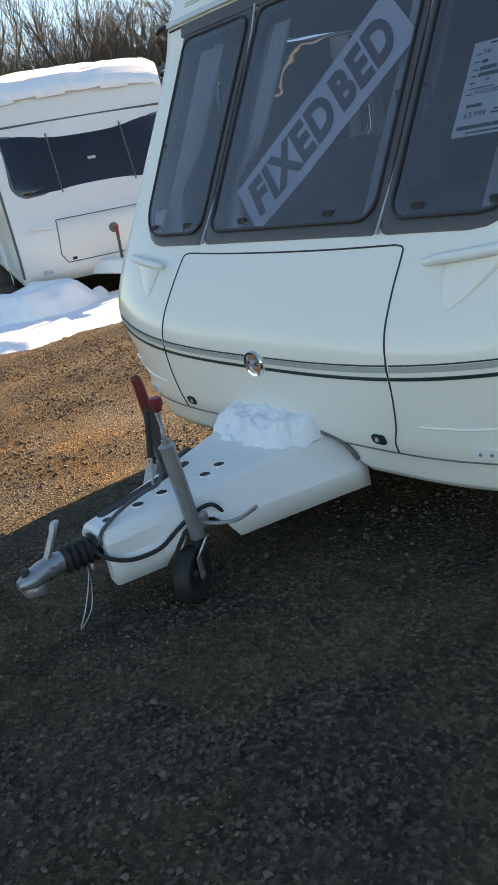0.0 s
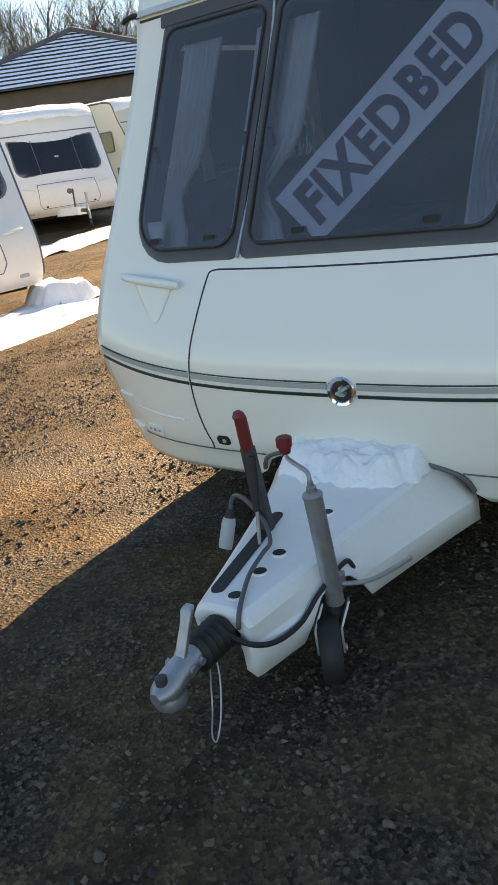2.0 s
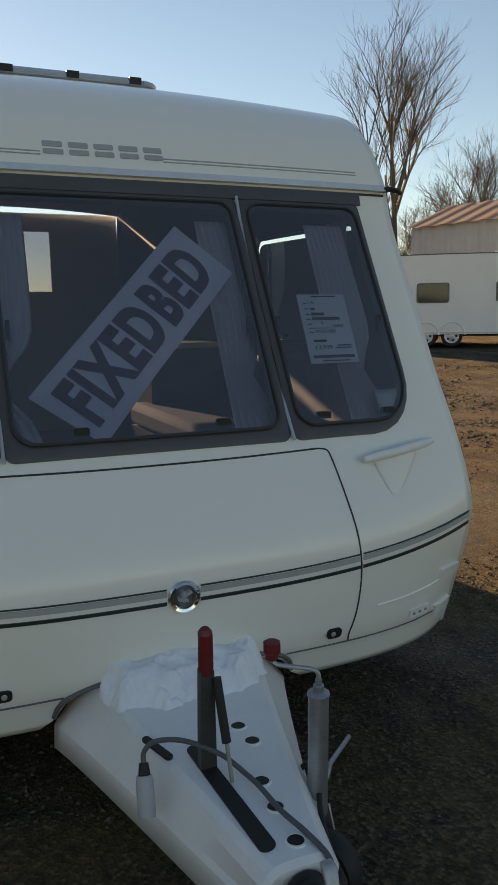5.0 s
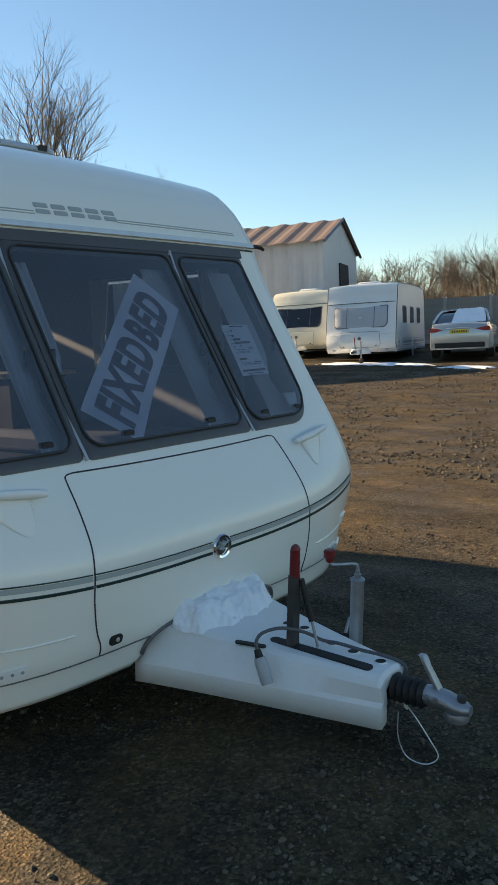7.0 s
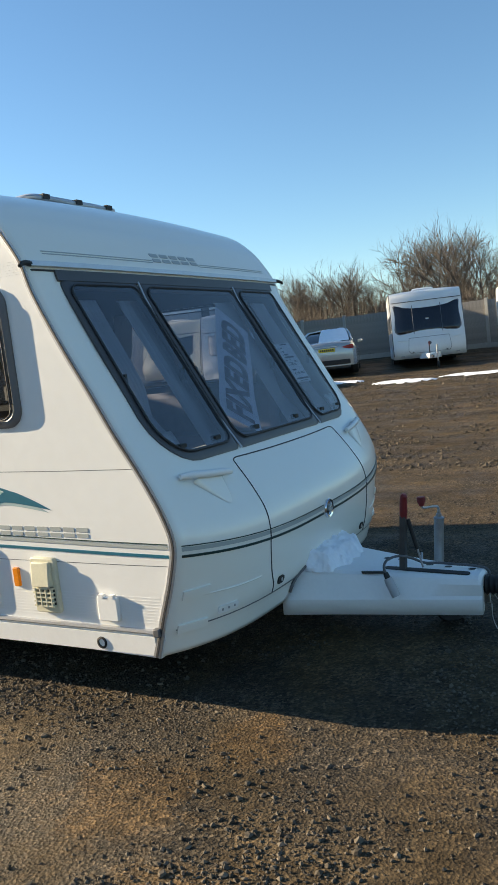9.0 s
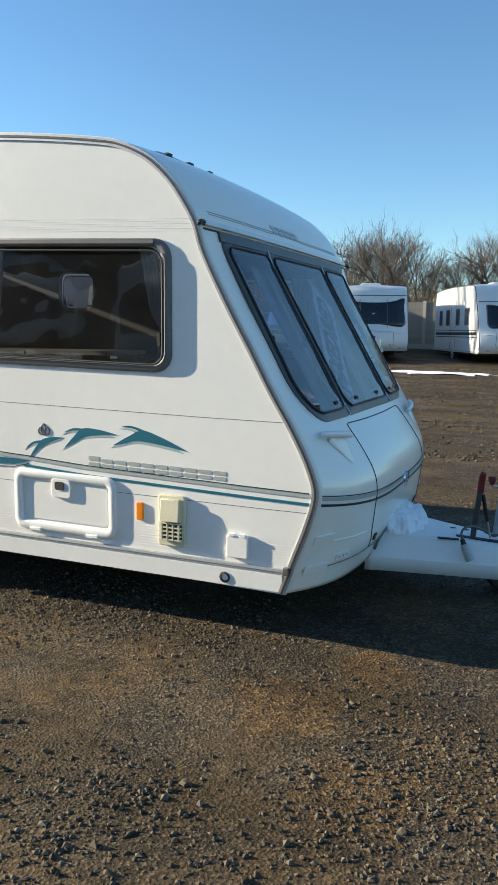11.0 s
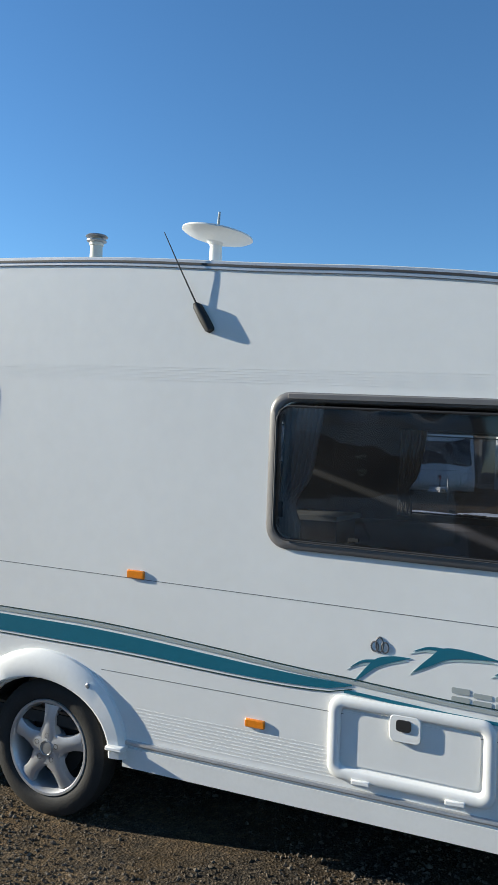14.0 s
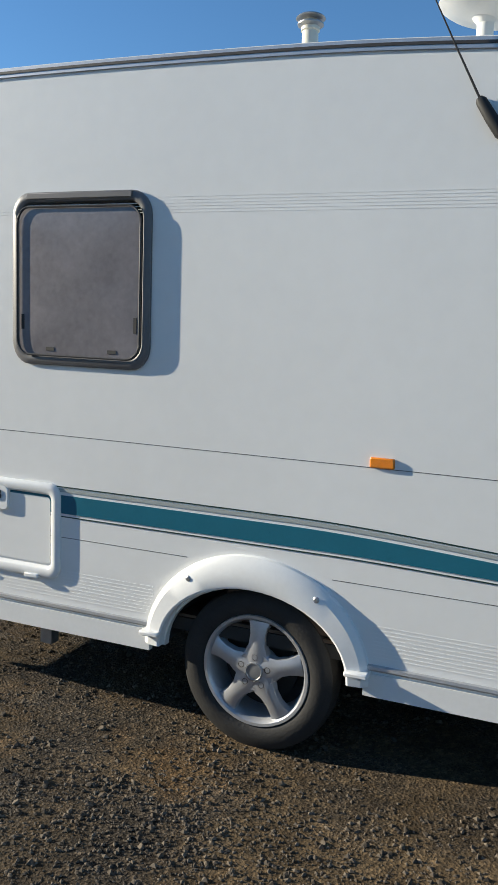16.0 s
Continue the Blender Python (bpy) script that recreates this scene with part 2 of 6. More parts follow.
M_CURTAIN = material("grey curtain", (0.62, 0.60, 0.58), 0.8, vary=0.12, scale=12)
M_SEAT = material("seat fabric", (0.14, 0.14, 0.17), 0.85, vary=0.25, scale=16)
M_UNDER = material("underfloor", (0.03, 0.028, 0.026), 0.8, vary=0.3, scale=5)
M_STONE = material("loose stone", (0.125, 0.100, 0.074), 0.85, vary=0.35, scale=20, island=0.55, spec=0.25)
M_BARK = material("winter bark", (0.085, 0.07, 0.058), 0.9, vary=0.3, scale=6)
M_TWIG = material("winter twigs", (0.145, 0.117, 0.096), 0.9, vary=0.3, scale=3, island=0.25)
M_FENCE = material("weathered fence board", (0.33, 0.30, 0.265), 0.85, vary=0.35, scale=4, bump=0.3, bump_scale=50, island=0.15)
M_CONCRETE = material("concrete post", (0.42, 0.40, 0.36), 0.85, vary=0.15, scale=7, bump=0.2)
M_SHEDWALL = material("shed sheeting", (0.50, 0.51, 0.53), 0.5, vary=0.1, scale=2)
M_SHEDROOF = material("brown shed roof", (0.24, 0.165, 0.135), 0.6, vary=0.2, scale=2)
M_BRICK = material("brown brick render", (0.17, 0.125, 0.10), 0.85, vary=0.2, scale=2.5, bump=0.2)
M_TILE = material("roof tile", (0.12, 0.105, 0.10), 0.75, vary=0.3, scale=4)
M_CARPAINT = material("silver car paint", (0.50, 0.51, 0.50), 0.22, 0.6, vary=0.06, scale=4, coat=0.6)
M_TAILLIGHT = material("red tail light", (0.35, 0.01, 0.012), 0.2, vary=0.1, scale=30, coat=0.5)
M_PLATE = material("yellow plate", (0.75, 0.52, 0.03), 0.4, vary=0.05, scale=30)
M_BLACKGLASS = material("dark glass", (0.012, 0.014, 0.02), 0.06, vary=0.2, scale=4, coat=0.5)
M_BLINDS = material("silver window blind", (0.45, 0.47, 0.50), 0.45, vary=0.12, scale=3)
M_IVORY = material("ivory caravan panel", (0.72, 0.68, 0.56), 0.4, vary=0.08, scale=2)


# ---- mesh helpers ----
class Build:
    """Gathers vertices and faces for one mesh."""

    def __init__(self):
        self.v, self.f = [], []

    def add(self, verts, faces):
        k = len(self.v)
        self.v += [tuple(p) for p in verts]
        self.f += [tuple(k + i for i in q) for q in faces]
        return self

    def box(self, c, s, m=None):
        x, y, z = (d / 2 for d in s)
        vs = [Vector((a * x, b * y, e * z)) for a in (-1, 1) for b in (-1, 1) for e in (-1, 1)]
        vs = [(m @ p if m else p) + Vector(c) for p in vs]
        return self.add(vs, [(0, 1, 3, 2), (4, 6, 7, 5), (0, 4, 5, 1), (2, 3, 7, 6), (0, 2, 6, 4), (1, 5, 7, 3)])

    def loft(self, rings, closed=True, caps=True):
        n = len(rings[0])
        vs = [p for r in rings for p in r]
        fs = []
        for i in range(len(rings) - 1):
            for j in range(n if closed else n - 1):
                fs.append((i * n + j, i * n + (j + 1) % n, (i + 1) * n + (j + 1) % n, (i + 1) * n + j))
        if caps and closed:
            fs.append(tuple(range(n))[::-1])
            fs.append(tuple((len(rings) - 1) * n + j for j in range(n)))
        return self.add(vs, fs)

    def tube(self, pts, r, seg=10, caps=True):
        pts = [Vector(p) for p in pts]
        rs = r if isinstance(r, (list, tuple)) else [r] * len(pts)
        rings, up = [], Vector((0.13, 0.21, 0.97)).normalized()
        for i, p in enumerate(pts):
            d = (pts[min(i + 1, len(pts) - 1)] - pts[max(i - 1, 0)]).normalized()
            if abs(d.dot(up)) > 0.98:
                up = Vector((1, 0.1, 0.05)).normalized()
            a = d.cross(up).normalized()
            b = d.cross(a)
            rings.append([p + (a * math.cos(q) + b * math.sin(q)) * rs[i] for q in (2 * math.pi * k / seg for k in range(seg))])
        return self.loft(rings, True, caps)

    def lathe(self, centre, axis, profile, seg=32):
        """profile: (radius, along) pairs round axis."""
        axis = Vector(axis).normalized()
        a = axis.orthogonal().normalized()
        b = axis.cross(a)
        rings = [[Vector(centre) + axis * h + (a * math.cos(q) + b * math.sin(q)) * max(r, 1e-4) for q in (2 * math.pi * k / seg for k in range(seg))] for r, h in profile]
        return self.loft(rings, True, True)


def smooth_path(pts, steps=6):
    """A Catmull-Rom curve through pts."""
    pts = [Vector(p) for p in pts]
    out = []
    for i in range(len(pts) - 1):
        p0, p1, p2, p3 = pts[max(i - 1, 0)], pts[i], pts[i + 1], pts[min(i + 2, len(pts) - 1)]
        for k in range(steps):
            t = k / steps
            out.append(0.5 * ((2 * p1) + (p2 - p0) * t + (2 * p0 - 5 * p1 + 4 * p2 - p3) * t * t + (3 * p1 - p0 - 3 * p2 + p3) * t ** 3))
    out.append(pts[-1])
    return out


def part(name, build, mat, parent=None, label="", smooth=True, bevel=0.0, angle=35.0):
    me = bpy.data.meshes.new(name)
    if isinstance(build, Build):
        me.from_pydata(build.v, [], build.f)
        bm = bmesh.new()
        bm.from_mesh(me)
        bmesh.ops.recalc_face_normals(bm, faces=bm.faces)
        bm.to_mesh(me)
        bm.free()
    else:
        build.to_mesh(me)
        build.free()
    me.materials.append(mat)
    if smooth:
        me.polygons.foreach_set("use_smooth", [True] * len(me.polygons))
        me.set_sharp_from_angle(angle=radians(angle))
    ob = new(name, me)
    if bevel > 0:
        mod = ob.modifiers.new("rounded edges", 'BEVEL')
        mod.width, mod.segments, mod.limit_method, mod.angle_limit = bevel, 2, 'ANGLE', radians(40)
    if parent:
        ob.parent = parent
    if label:
        tagged(ob, label)
    return ob


def thing(name, label, category, at=(0, 0, 0), turn=0.0, group="", kind=""):
    ob = new(name)
    ob.empty_display_size = 0.2
    ob.matrix_world = pose(*at, 0, 0, turn)
    return tagged(ob, label, category, group, kind)


def rounded(x0, x1, z0, z1, r, n=6):
    """Corner points of a rounded rectangle, counter-clockwise."""
    out = []
    for cx, cz, a0 in ((x1 - r, z1 - r, 0), (x0 + r, z1 - r, 90), (x0 + r, z0 + r, 180), (x1 - r, z0 + r, 270)):
        for k in range(n + 1):
            a = radians(a0 + 90 * k / n)
            out.append((cx + r * math.cos(a), cz + r * math.sin(a)))
    return out


def text_mesh(body, size, bold=0.0, shear=0.0, spacing=1.0, depth=0.002):
    """The letters of the built-in font as a mesh in the XY plane."""
    cu = bpy.data.curves.new("letters", 'FONT')
    cu.body, cu.size, cu.offset, cu.shear, cu.space_character, cu.extrude = body, size, bold, shear, spacing, depth
    cu.resolution_u = 4
    ob = bpy.data.objects.new("letters", cu)
    scene.collection.objects.link(ob)
    me = bpy.data.meshes.new_from_object(ob.evaluated_get(bpy.context.evaluated_depsgraph_get()))
    bpy.data.objects.remove(ob)
    return me


def letters(name, body, width, height, place, mat, parent, label="", bold=0.0, shear=0.0, depth=0.0015):
    """Writing stretched to width x height; place turns (u, v, w) in that box into the world."""
    me = text_mesh(body, 1.0, bold, shear, 1.0 + 2.4 * bold, 0.5)
    co = np.zeros(len(me.vertices) * 3)
    me.vertices.foreach_get("co", co)
    co = co.reshape(-1, 3)
    lo, hi = co.min(0), co.max(0)
    bm = bmesh.new()
    bm.from_mesh(me)
    for v in bm.verts:
        u, w = (v.co.x - lo[0]) / (hi[0] - lo[0]), (v.co.y - lo[1]) / (hi[1] - lo[1])
        v.co = place(u * width, w * height, depth * (v.co.z + 0.5))
    bpy.data.meshes.remove(me)
    ob = part(name, bm, mat, parent, label, smooth=False)
    return ob


# ---- ground ----
def ground_z(x, y):
    r = math.hypot(x, y)
    far = max(0.0, r - 9.0)
    rise = 0.054 - 0.012 * (y / max(r, 1.0))
    z = rise * far if r < 34 else rise * 25 + 0.004 * (r - 34)
    dip = -0.07 * math.exp(-((x + 3.2) / 1.6) ** 2 - ((y + 1.2) / 1.5) ** 2)
    rough = 0.012 * noise.noise(Vector((x * 0.9, y * 0.9, 0))) + 0.006 * noise.noise(Vector((x * 3.1, y * 3.1, 4)))
    return z + dip + rough * min(1.0, max(0.0, 1.0 - (r - 12) / 10))


def build_ground():
    b = Build()
    radii = [0.0] + [0.12 * i for i in range(1, 50)] + [6 * 1.09 ** i for i in range(1, 82)]
    seg = 120
    verts, faces = [(0, 0, ground_z(0, 0))], []
    for r in radii[1:]:
        for k in range(seg):
            a = 2 * math.pi * k / seg
            verts.append((r * math.cos(a), r * math.sin(a), ground_z(r * math.cos(a), r * math.sin(a))))
    for k in range(seg):
        faces.append((0, 1 + k, 1 + (k + 1) % seg))
    for i in range(len(radii) - 2):
        for k in range(seg):
            a, c = 1 + i * seg, 1 + (i + 1) * seg
            faces.append((a + k, c + k, c + (k + 1) % seg, a + (k + 1) % seg))
    b.add(verts, faces)
    return tagged(part("ground", b, M_GROUND, angle=180), "brown and grey gravel yard with muddy patches", "ground", kind="structure")


build_ground()


def build_stones(name, label, count, spot, smallest, largest, seed, faceted=True):
    rng = np.random.default_rng(seed)
    t = (1 + 5 ** 0.5) / 2
    ico = np.array([(-1, t, 0), (1, t, 0), (-1, -t, 0), (1, -t, 0), (0, -1, t), (0, 1, t), (0, -1, -t), (0, 1, -t), (t, 0, -1), (t, 0, 1), (-t, 0, -1), (-t, 0, 1)]) / 1.9
    tri = np.array([(0, 11, 5), (0, 5, 1), (0, 1, 7), (0, 7, 10), (0, 10, 11), (1, 5, 9), (5, 11, 4), (11, 10, 2), (10, 7, 6), (7, 1, 8), (3, 9, 4), (3, 4, 2), (3, 2, 6), (3, 6, 8), (3, 8, 9), (4, 9, 5), (2, 4, 11), (6, 2, 10), (8, 6, 7), (9, 8, 1)])
    if not faceted:
        ico = np.array([(1, 0, 0), (-1, 0, 0), (0, 1, 0), (0, -1, 0), (0, 0, 1), (0, 0, -1)]) * 1.1
        tri = np.array([(0, 2, 4), (2, 1, 4), (1, 3, 4), (3, 0, 4), (2, 0, 5), (1, 2, 5), (3, 1, 5), (0, 3, 5)])
    many = len(ico)
    vs, fs, k = [], [], 0
    while k < count:
        x, y = spot(rng)
        d = noise.noise(Vector((x * 1.1, y * 1.1, 7.3))) + 0.5 * noise.noise(Vector((x * 3.3, y * 3.3, 2.1)))
        if rng.random() > 0.45 + 1.1 * d:
            continue
        s = smallest + (largest - smallest) * rng.random() ** 3.6
        shape = ico * rng.uniform(0.5, 1.4, (many, 3)) * s * np.array([1.0, rng.uniform(0.6, 1.0), rng.uniform(0.45, 0.8)])
        a = rng.uniform(0, 6.283)
        ca, sa = math.cos(a), math.sin(a)
        shape = shape @ np.array([(ca, sa, 0), (-sa, ca, 0), (0, 0, 1)])
        vs.append(shape + np.array([x, y, ground_z(x, y) + s * 0.22]))
        fs.append(tri + many * k)
        k += 1
    me = bpy.data.meshes.new(name)
    me.from_pydata(np.concatenate(vs).tolist(), [], np.concatenate(fs).tolist())
    me.materials.append(M_STONE)
    return tagged(new(name, me), label, "gravel", kind="stuff")


build_stones("loose_gravel", "small loose grey and buff stones scattered on the yard", 74000,
             lambda g: (g.uniform(-5.0, 3.2), g.uniform(-4.2, 2.6)), 0.0030, 0.0120, 3, False)
build_stones("coarse_gravel", "larger angular pale stones scattered on the yard", 5200,
             lambda g: (g.uniform(-5.0, 3.2), g.uniform(-4.0, 2.6)), 0.006, 0.0165, 5)
build_stones("far_gravel", "coarse pale gravel farther across the yard", 30000,
             lambda g: (g.uniform(-8, 5), g.choice([-1, 1]) * (2.3 + 6 * g.random() ** 1.5)), 0.005, 0.016, 8, False)


build_stones("yard_gravel", "pale coarse gravel over the open yard before the fence", 26000,
             lambda g: (g.uniform(-13, 4), g.uniform(4.5, 18.5)), 0.010, 0.034, 15, False)


def patchy(g):
    """Spots gathered in a few drifts beside the caravan and across the yard."""
    x, y, rx, ry = ((-1.1, -1.12, 0.5, 0.14), (-2.0, -1.75, 0.6, 0.16), (-1.6, -2.25, 0.7, 0.14), (-2.7, -2.05, 0.4, 0.22), (-3.2, -1.62, 0.55, 0.16), (0.5, -1.9, 0.5, 0.3), (1.1, 0.9, 0.5, 0.35), (0.95, -0.75, 0.5, 0.4))[int(g.integers(0, 8))]
    return g.normal(x, rx), g.normal(y, ry)


build_stones("gravel_drift", "drifts of dark grey angular chippings on the yard", 10000, patchy, 0.003, 0.0115, 12, False)

# ---- the caravan: outline of its side and the shape of its front ----
SIDE = [(-0.29, 0.24), (-0.23, 0.41), (-0.175, 0.56), (-0.142, 0.70), (-0.17, 0.82), (-0.25, 0.98), (-0.36, 1.16), (-0.46, 1.34), (-0.57, 1.53),
        (-0.68, 1.74), (-0.725, 1.87), (-0.785, 1.97), (-0.86, 2.065), (-0.97, 2.155), (-1.11, 2.215), (-1.25, 2.24), (-1.61, 2.27),
        (-2.10, 2.295), (-2.97, 2.342), (-4.32, 2.356), (-5.0, 2.33), (-5.2, 2.2), (-5.28, 1.9), (-5.3, 1.2), (-5.3, 0.3)]
BULGE = [(0.24, 0.20), (0.40, 0.20), (0.62, 0.155), (0.80, 0.10), (0.975, 0.05), (1.2, 0.03), (2.4, 0.03)]
W = 1.10
BACK = -5.3


def lerp_table(t, v):
    for (a, p), (b, q) in zip(t, t[1:]):
        if v <= b:
            return p + (q - p) * max(0.0, (v - a) / (b - a))
    return t[-1][1]


FRONT_EDGE = [(p.z, p.x) for p in smooth_path([(x, 0, z) for x, z in SIDE[:14]], 6)]


def wz(x, z):
    """The height on the body: it stands a little nose-down."""
    return z + 0.024 * (z - 0.35) * max(0.0, -x - 0.5)


def fx(y, z):
    return lerp_table(FRONT_EDGE, z) + lerp_table(BULGE, z) * (1 - min(1.0, abs(y) / W) ** lerp_table([(0.3, 5.0), (0.55, 3.8), (0.8, 3.3), (2.4, 3.3)], z))


def on_front(y, z, out=0.0):
    e = 0.01
    n = Vector((1.0, -(fx(y + e, z) - fx(y - e, z)) / (2 * e), -(fx(y, z + e) - fx(y, z - e)) / (2 * e))).normalized()
    return Vector((fx(y, z), y, wz(fx(y, z), z))) + n * out


def on_side(x, z, out=0.0, side=-1):
    return Vector((x, side * (W + out), wz(x, z)))


caravan = thing("touring_caravan", "white caravan with sloping front and teal side stripe on gravel", "caravan")

# roof and front shell; the front window opening is left out
def front_shell():
    b = Build()
    ys = [(W + 0.006) * (-1 + i / 30) for i in range(61)]
    zs = [0.24 + (2.10 - 0.24) * i / 80 for i in range(81)]

    def bottom(y):
        return 0.245 + (0.145 * math.cos(min(1.0, abs(y) / 0.37) * math.pi / 2) ** 0.36 if abs(y) < 0.37 else 0)
    idx = {}
    verts, faces = [], []

    def vert(i, j):
        if (i, j) not in idx:
            y, z = ys[i], max(zs[j], bottom(ys[i]))
            idx[i, j] = len(verts)
            step = 0.0
            if z < 0.345:
                step = -0.006
            verts.append(on_front(y, z, step))
        return idx[i, j]
    for i in range(60):
        for j in range(80):
            yc, zc = (ys[i] + ys[i + 1]) / 2, (zs[j] + zs[j + 1]) / 2
            if zs[j + 1] < min(bottom(ys[i]), bottom(ys[i + 1])):
                continue
            if abs(yc) < 0.915 and 1.03 < zc < 1.785 and not (abs(yc) > 0.80 and zc < 1.12):
                continue
            faces.append((vert(i, j), vert(i + 1, j), vert(i + 1, j + 1), vert(i, j + 1)))
    # over the roof
    prof = [p for p in smooth_path([(x, 0, z) for x, z in SIDE[12:23]], 5) if p.z >= 2.10]
    rings = []
    for p in prof:
        rings.append([Vector((p.x + 0.03 * (1 - (abs(y) / W) ** 3) * max(0, 1 - (-0.86 - p.x) / 0.4), y, wz(p.x, p.z) + 0.055 * (1 - (y / W) ** 2) * min(1, (-0.86 - p.x) / 0.5))) for y in ys])
    b.add(verts, faces)
    top = [idx[i, 80] for i in range(61)]
    k = len(b.v)
    for r in rings:
        b.v += [tuple(q) for q in r]
    rows = [top] + [[k + m * 61 + i for i in range(61)] for m in range(len(rings))]
    for a, c in zip(rows, rows[1:]):
        for i in range(60):
            b.f.append((a[i], a[i + 1], c[i + 1], c[i]))
    return b


shell = part("front_and_roof", front_shell(), M_FRONT, caravan, "white glossy moulded front and roof", angle=50)
mod = shell.modifiers.new("thickness", 'SOLIDIFY')
mod.thickness, mod.offset = 0.012, -1

HOLES_OFF = [(-2.03, -0.90, 1.235, 1.76), (-4.21, -3.61, 1.30, 1.88)]
HOLES_NEAR = [(-2.03, -0.90, 1.235, 1.76), (-3.12, -2.78, 1.50, 1.78)]


def side_wall(side, holes):
    bm = bmesh.new()
    prof = [(p.x, p.z) for p in smooth_path([(x, 0, z) for x, z in SIDE], 4)]
    prof += [(-3.12 - 0.37 * math.cos(math.pi * k / 20), 0.28 + 0.262 * math.sin(math.pi * k / 20)) for k in range(21)]
    loops = [prof] + [rounded(*h, 0.09) for h in holes]
    for lp in loops:
        vs = [bm.verts.new(on_side(x, z, 0, side)) for x, z in lp]
        for a, c in zip(vs, vs[1:] + vs[:1]):
            bm.edges.new((a, c))
    bmesh.ops.triangle_fill(bm, use_beauty=True, use_dissolve=False, edges=bm.edges[:])
    r = bmesh.ops.extrude_face_region(bm, geom=bm.faces[:])
    bmesh.ops.translate(bm, verts=[v for v in r["geom"] if isinstance(v, bmesh.types.BMVert)], vec=(0, -side * 0.028, 0))
    bmesh.ops.recalc_face_normals(bm, faces=bm.faces)
    # inner faces take the lining colour that has the shade painted in
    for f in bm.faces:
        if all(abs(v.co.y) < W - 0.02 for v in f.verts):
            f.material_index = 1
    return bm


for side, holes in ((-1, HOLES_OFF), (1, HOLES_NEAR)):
    part("side_wall", side_wall(side, holes), M_WHITE, caravan, angle=25).data.materials.append(M_INTSHADE)
b = Build()
for yy, zz, wy, hz in ((0, 0.985, 2.14, 1.37), (0, 2.28, 2.14, 0.16), (-0.76, 1.935, 0.62, 0.53), (0.76, 1.935, 0.62, 0.53)):
    b.box((BACK + 0.02, yy, zz), (0.03, wy, hz))
part("rear_wall", b, M_WHITE, caravan)
b = Build()
b.box((-2.8, 0, 0.36), (4.9, 2 * W - 0.08, 0.05))
b.box((-2.8, 0.5, 0.29), (4.6, 0.05, 0.12)).box((-2.8, -0.5, 0.29), (4.6, 0.05, 0.12)).box((-3.11, 0, 0.24), (0.09, 1.9, 0.09))
part("chassis_floor", b, M_UNDER, caravan, "dark underfloor and chassis")


# edge trim along the outline of each side
def edge_trim(side, out, width, depth, inset):
    path = smooth_path([(x, 0, z) for x, z in SIDE[:21]], 8)
    rings = []
    for i, p in enumerate(path):
        d = (path[min(i + 1, len(path) - 1)] - path[max(i - 1, 0)]).normalized()
        n = Vector((d.z, 0, -d.x))
        a, c = p + n * (-0.003 - inset), p + n * (-0.003 - inset - width)
        ring = []
        for q, o in ((a, -0.02), (a, out), (c, out), (c, -0.02)):
            v = on_side(q.x, q.z, o, side)
            ring.append(v)
        rings.append(ring)
    return Build().loft(rings, True, True)


for side in (-1, 1):
    part("edge_trim", edge_trim(side, 0.008, 0.032, 0.02, 0.0), M_ALU, caravan, "grey aluminium edge rail")
    part("rail_insert", edge_trim(side, 0.011, 0.009, 0.02, 0.011), M_DARKGREY, caravan, "black rubber strip in the rail")


def front_strip(name, y0, y1, zf, height, mat, out=0.004, steps=40):
    """A band across the front whose middle line is zf(y)."""
    rings = []
    for i in range(steps + 1):
        y = y0 + (y1 - y0) * i / steps
        z = zf(y)
        rings.append([on_front(y, z - height / 2, -0.004), on_front(y, z - height / 2, out), on_front(y, z + height / 2, out), on_front(y, z + height / 2, -0.004)])
    return part(name, Build().loft(rings), mat, caravan)


def stripe_mid(y):
    return 0.606 + 0.070 * (abs(y) / 1.08) ** 2.6


for s in (-1, 1):
    for y0, y1 in ((0.05, 0.58), (0.592, 1.085)):
        front_strip("pinstripe", s * y0, s * y1, lambda y: stripe_mid(y) + 0.025, 0.004, M_DECALDARK)
        front_strip("stripe", s * y0, s * y1, lambda y: stripe_mid(y) + 0.012, 0.016, M_DECALGREY)
        front_strip("stripe", s * y0, s * y1, lambda y: stripe_mid(y) - 0.016, 0.010, M_DECALDARK)


def front_line(name, pts, r, mat, label="", out=0.001):
    return part(name, Build().tube([on_front(p.x, p.y, out) for p in smooth_path([(y, z, 0) for y, z in pts], 6)], r, 6), mat, caravan, label)


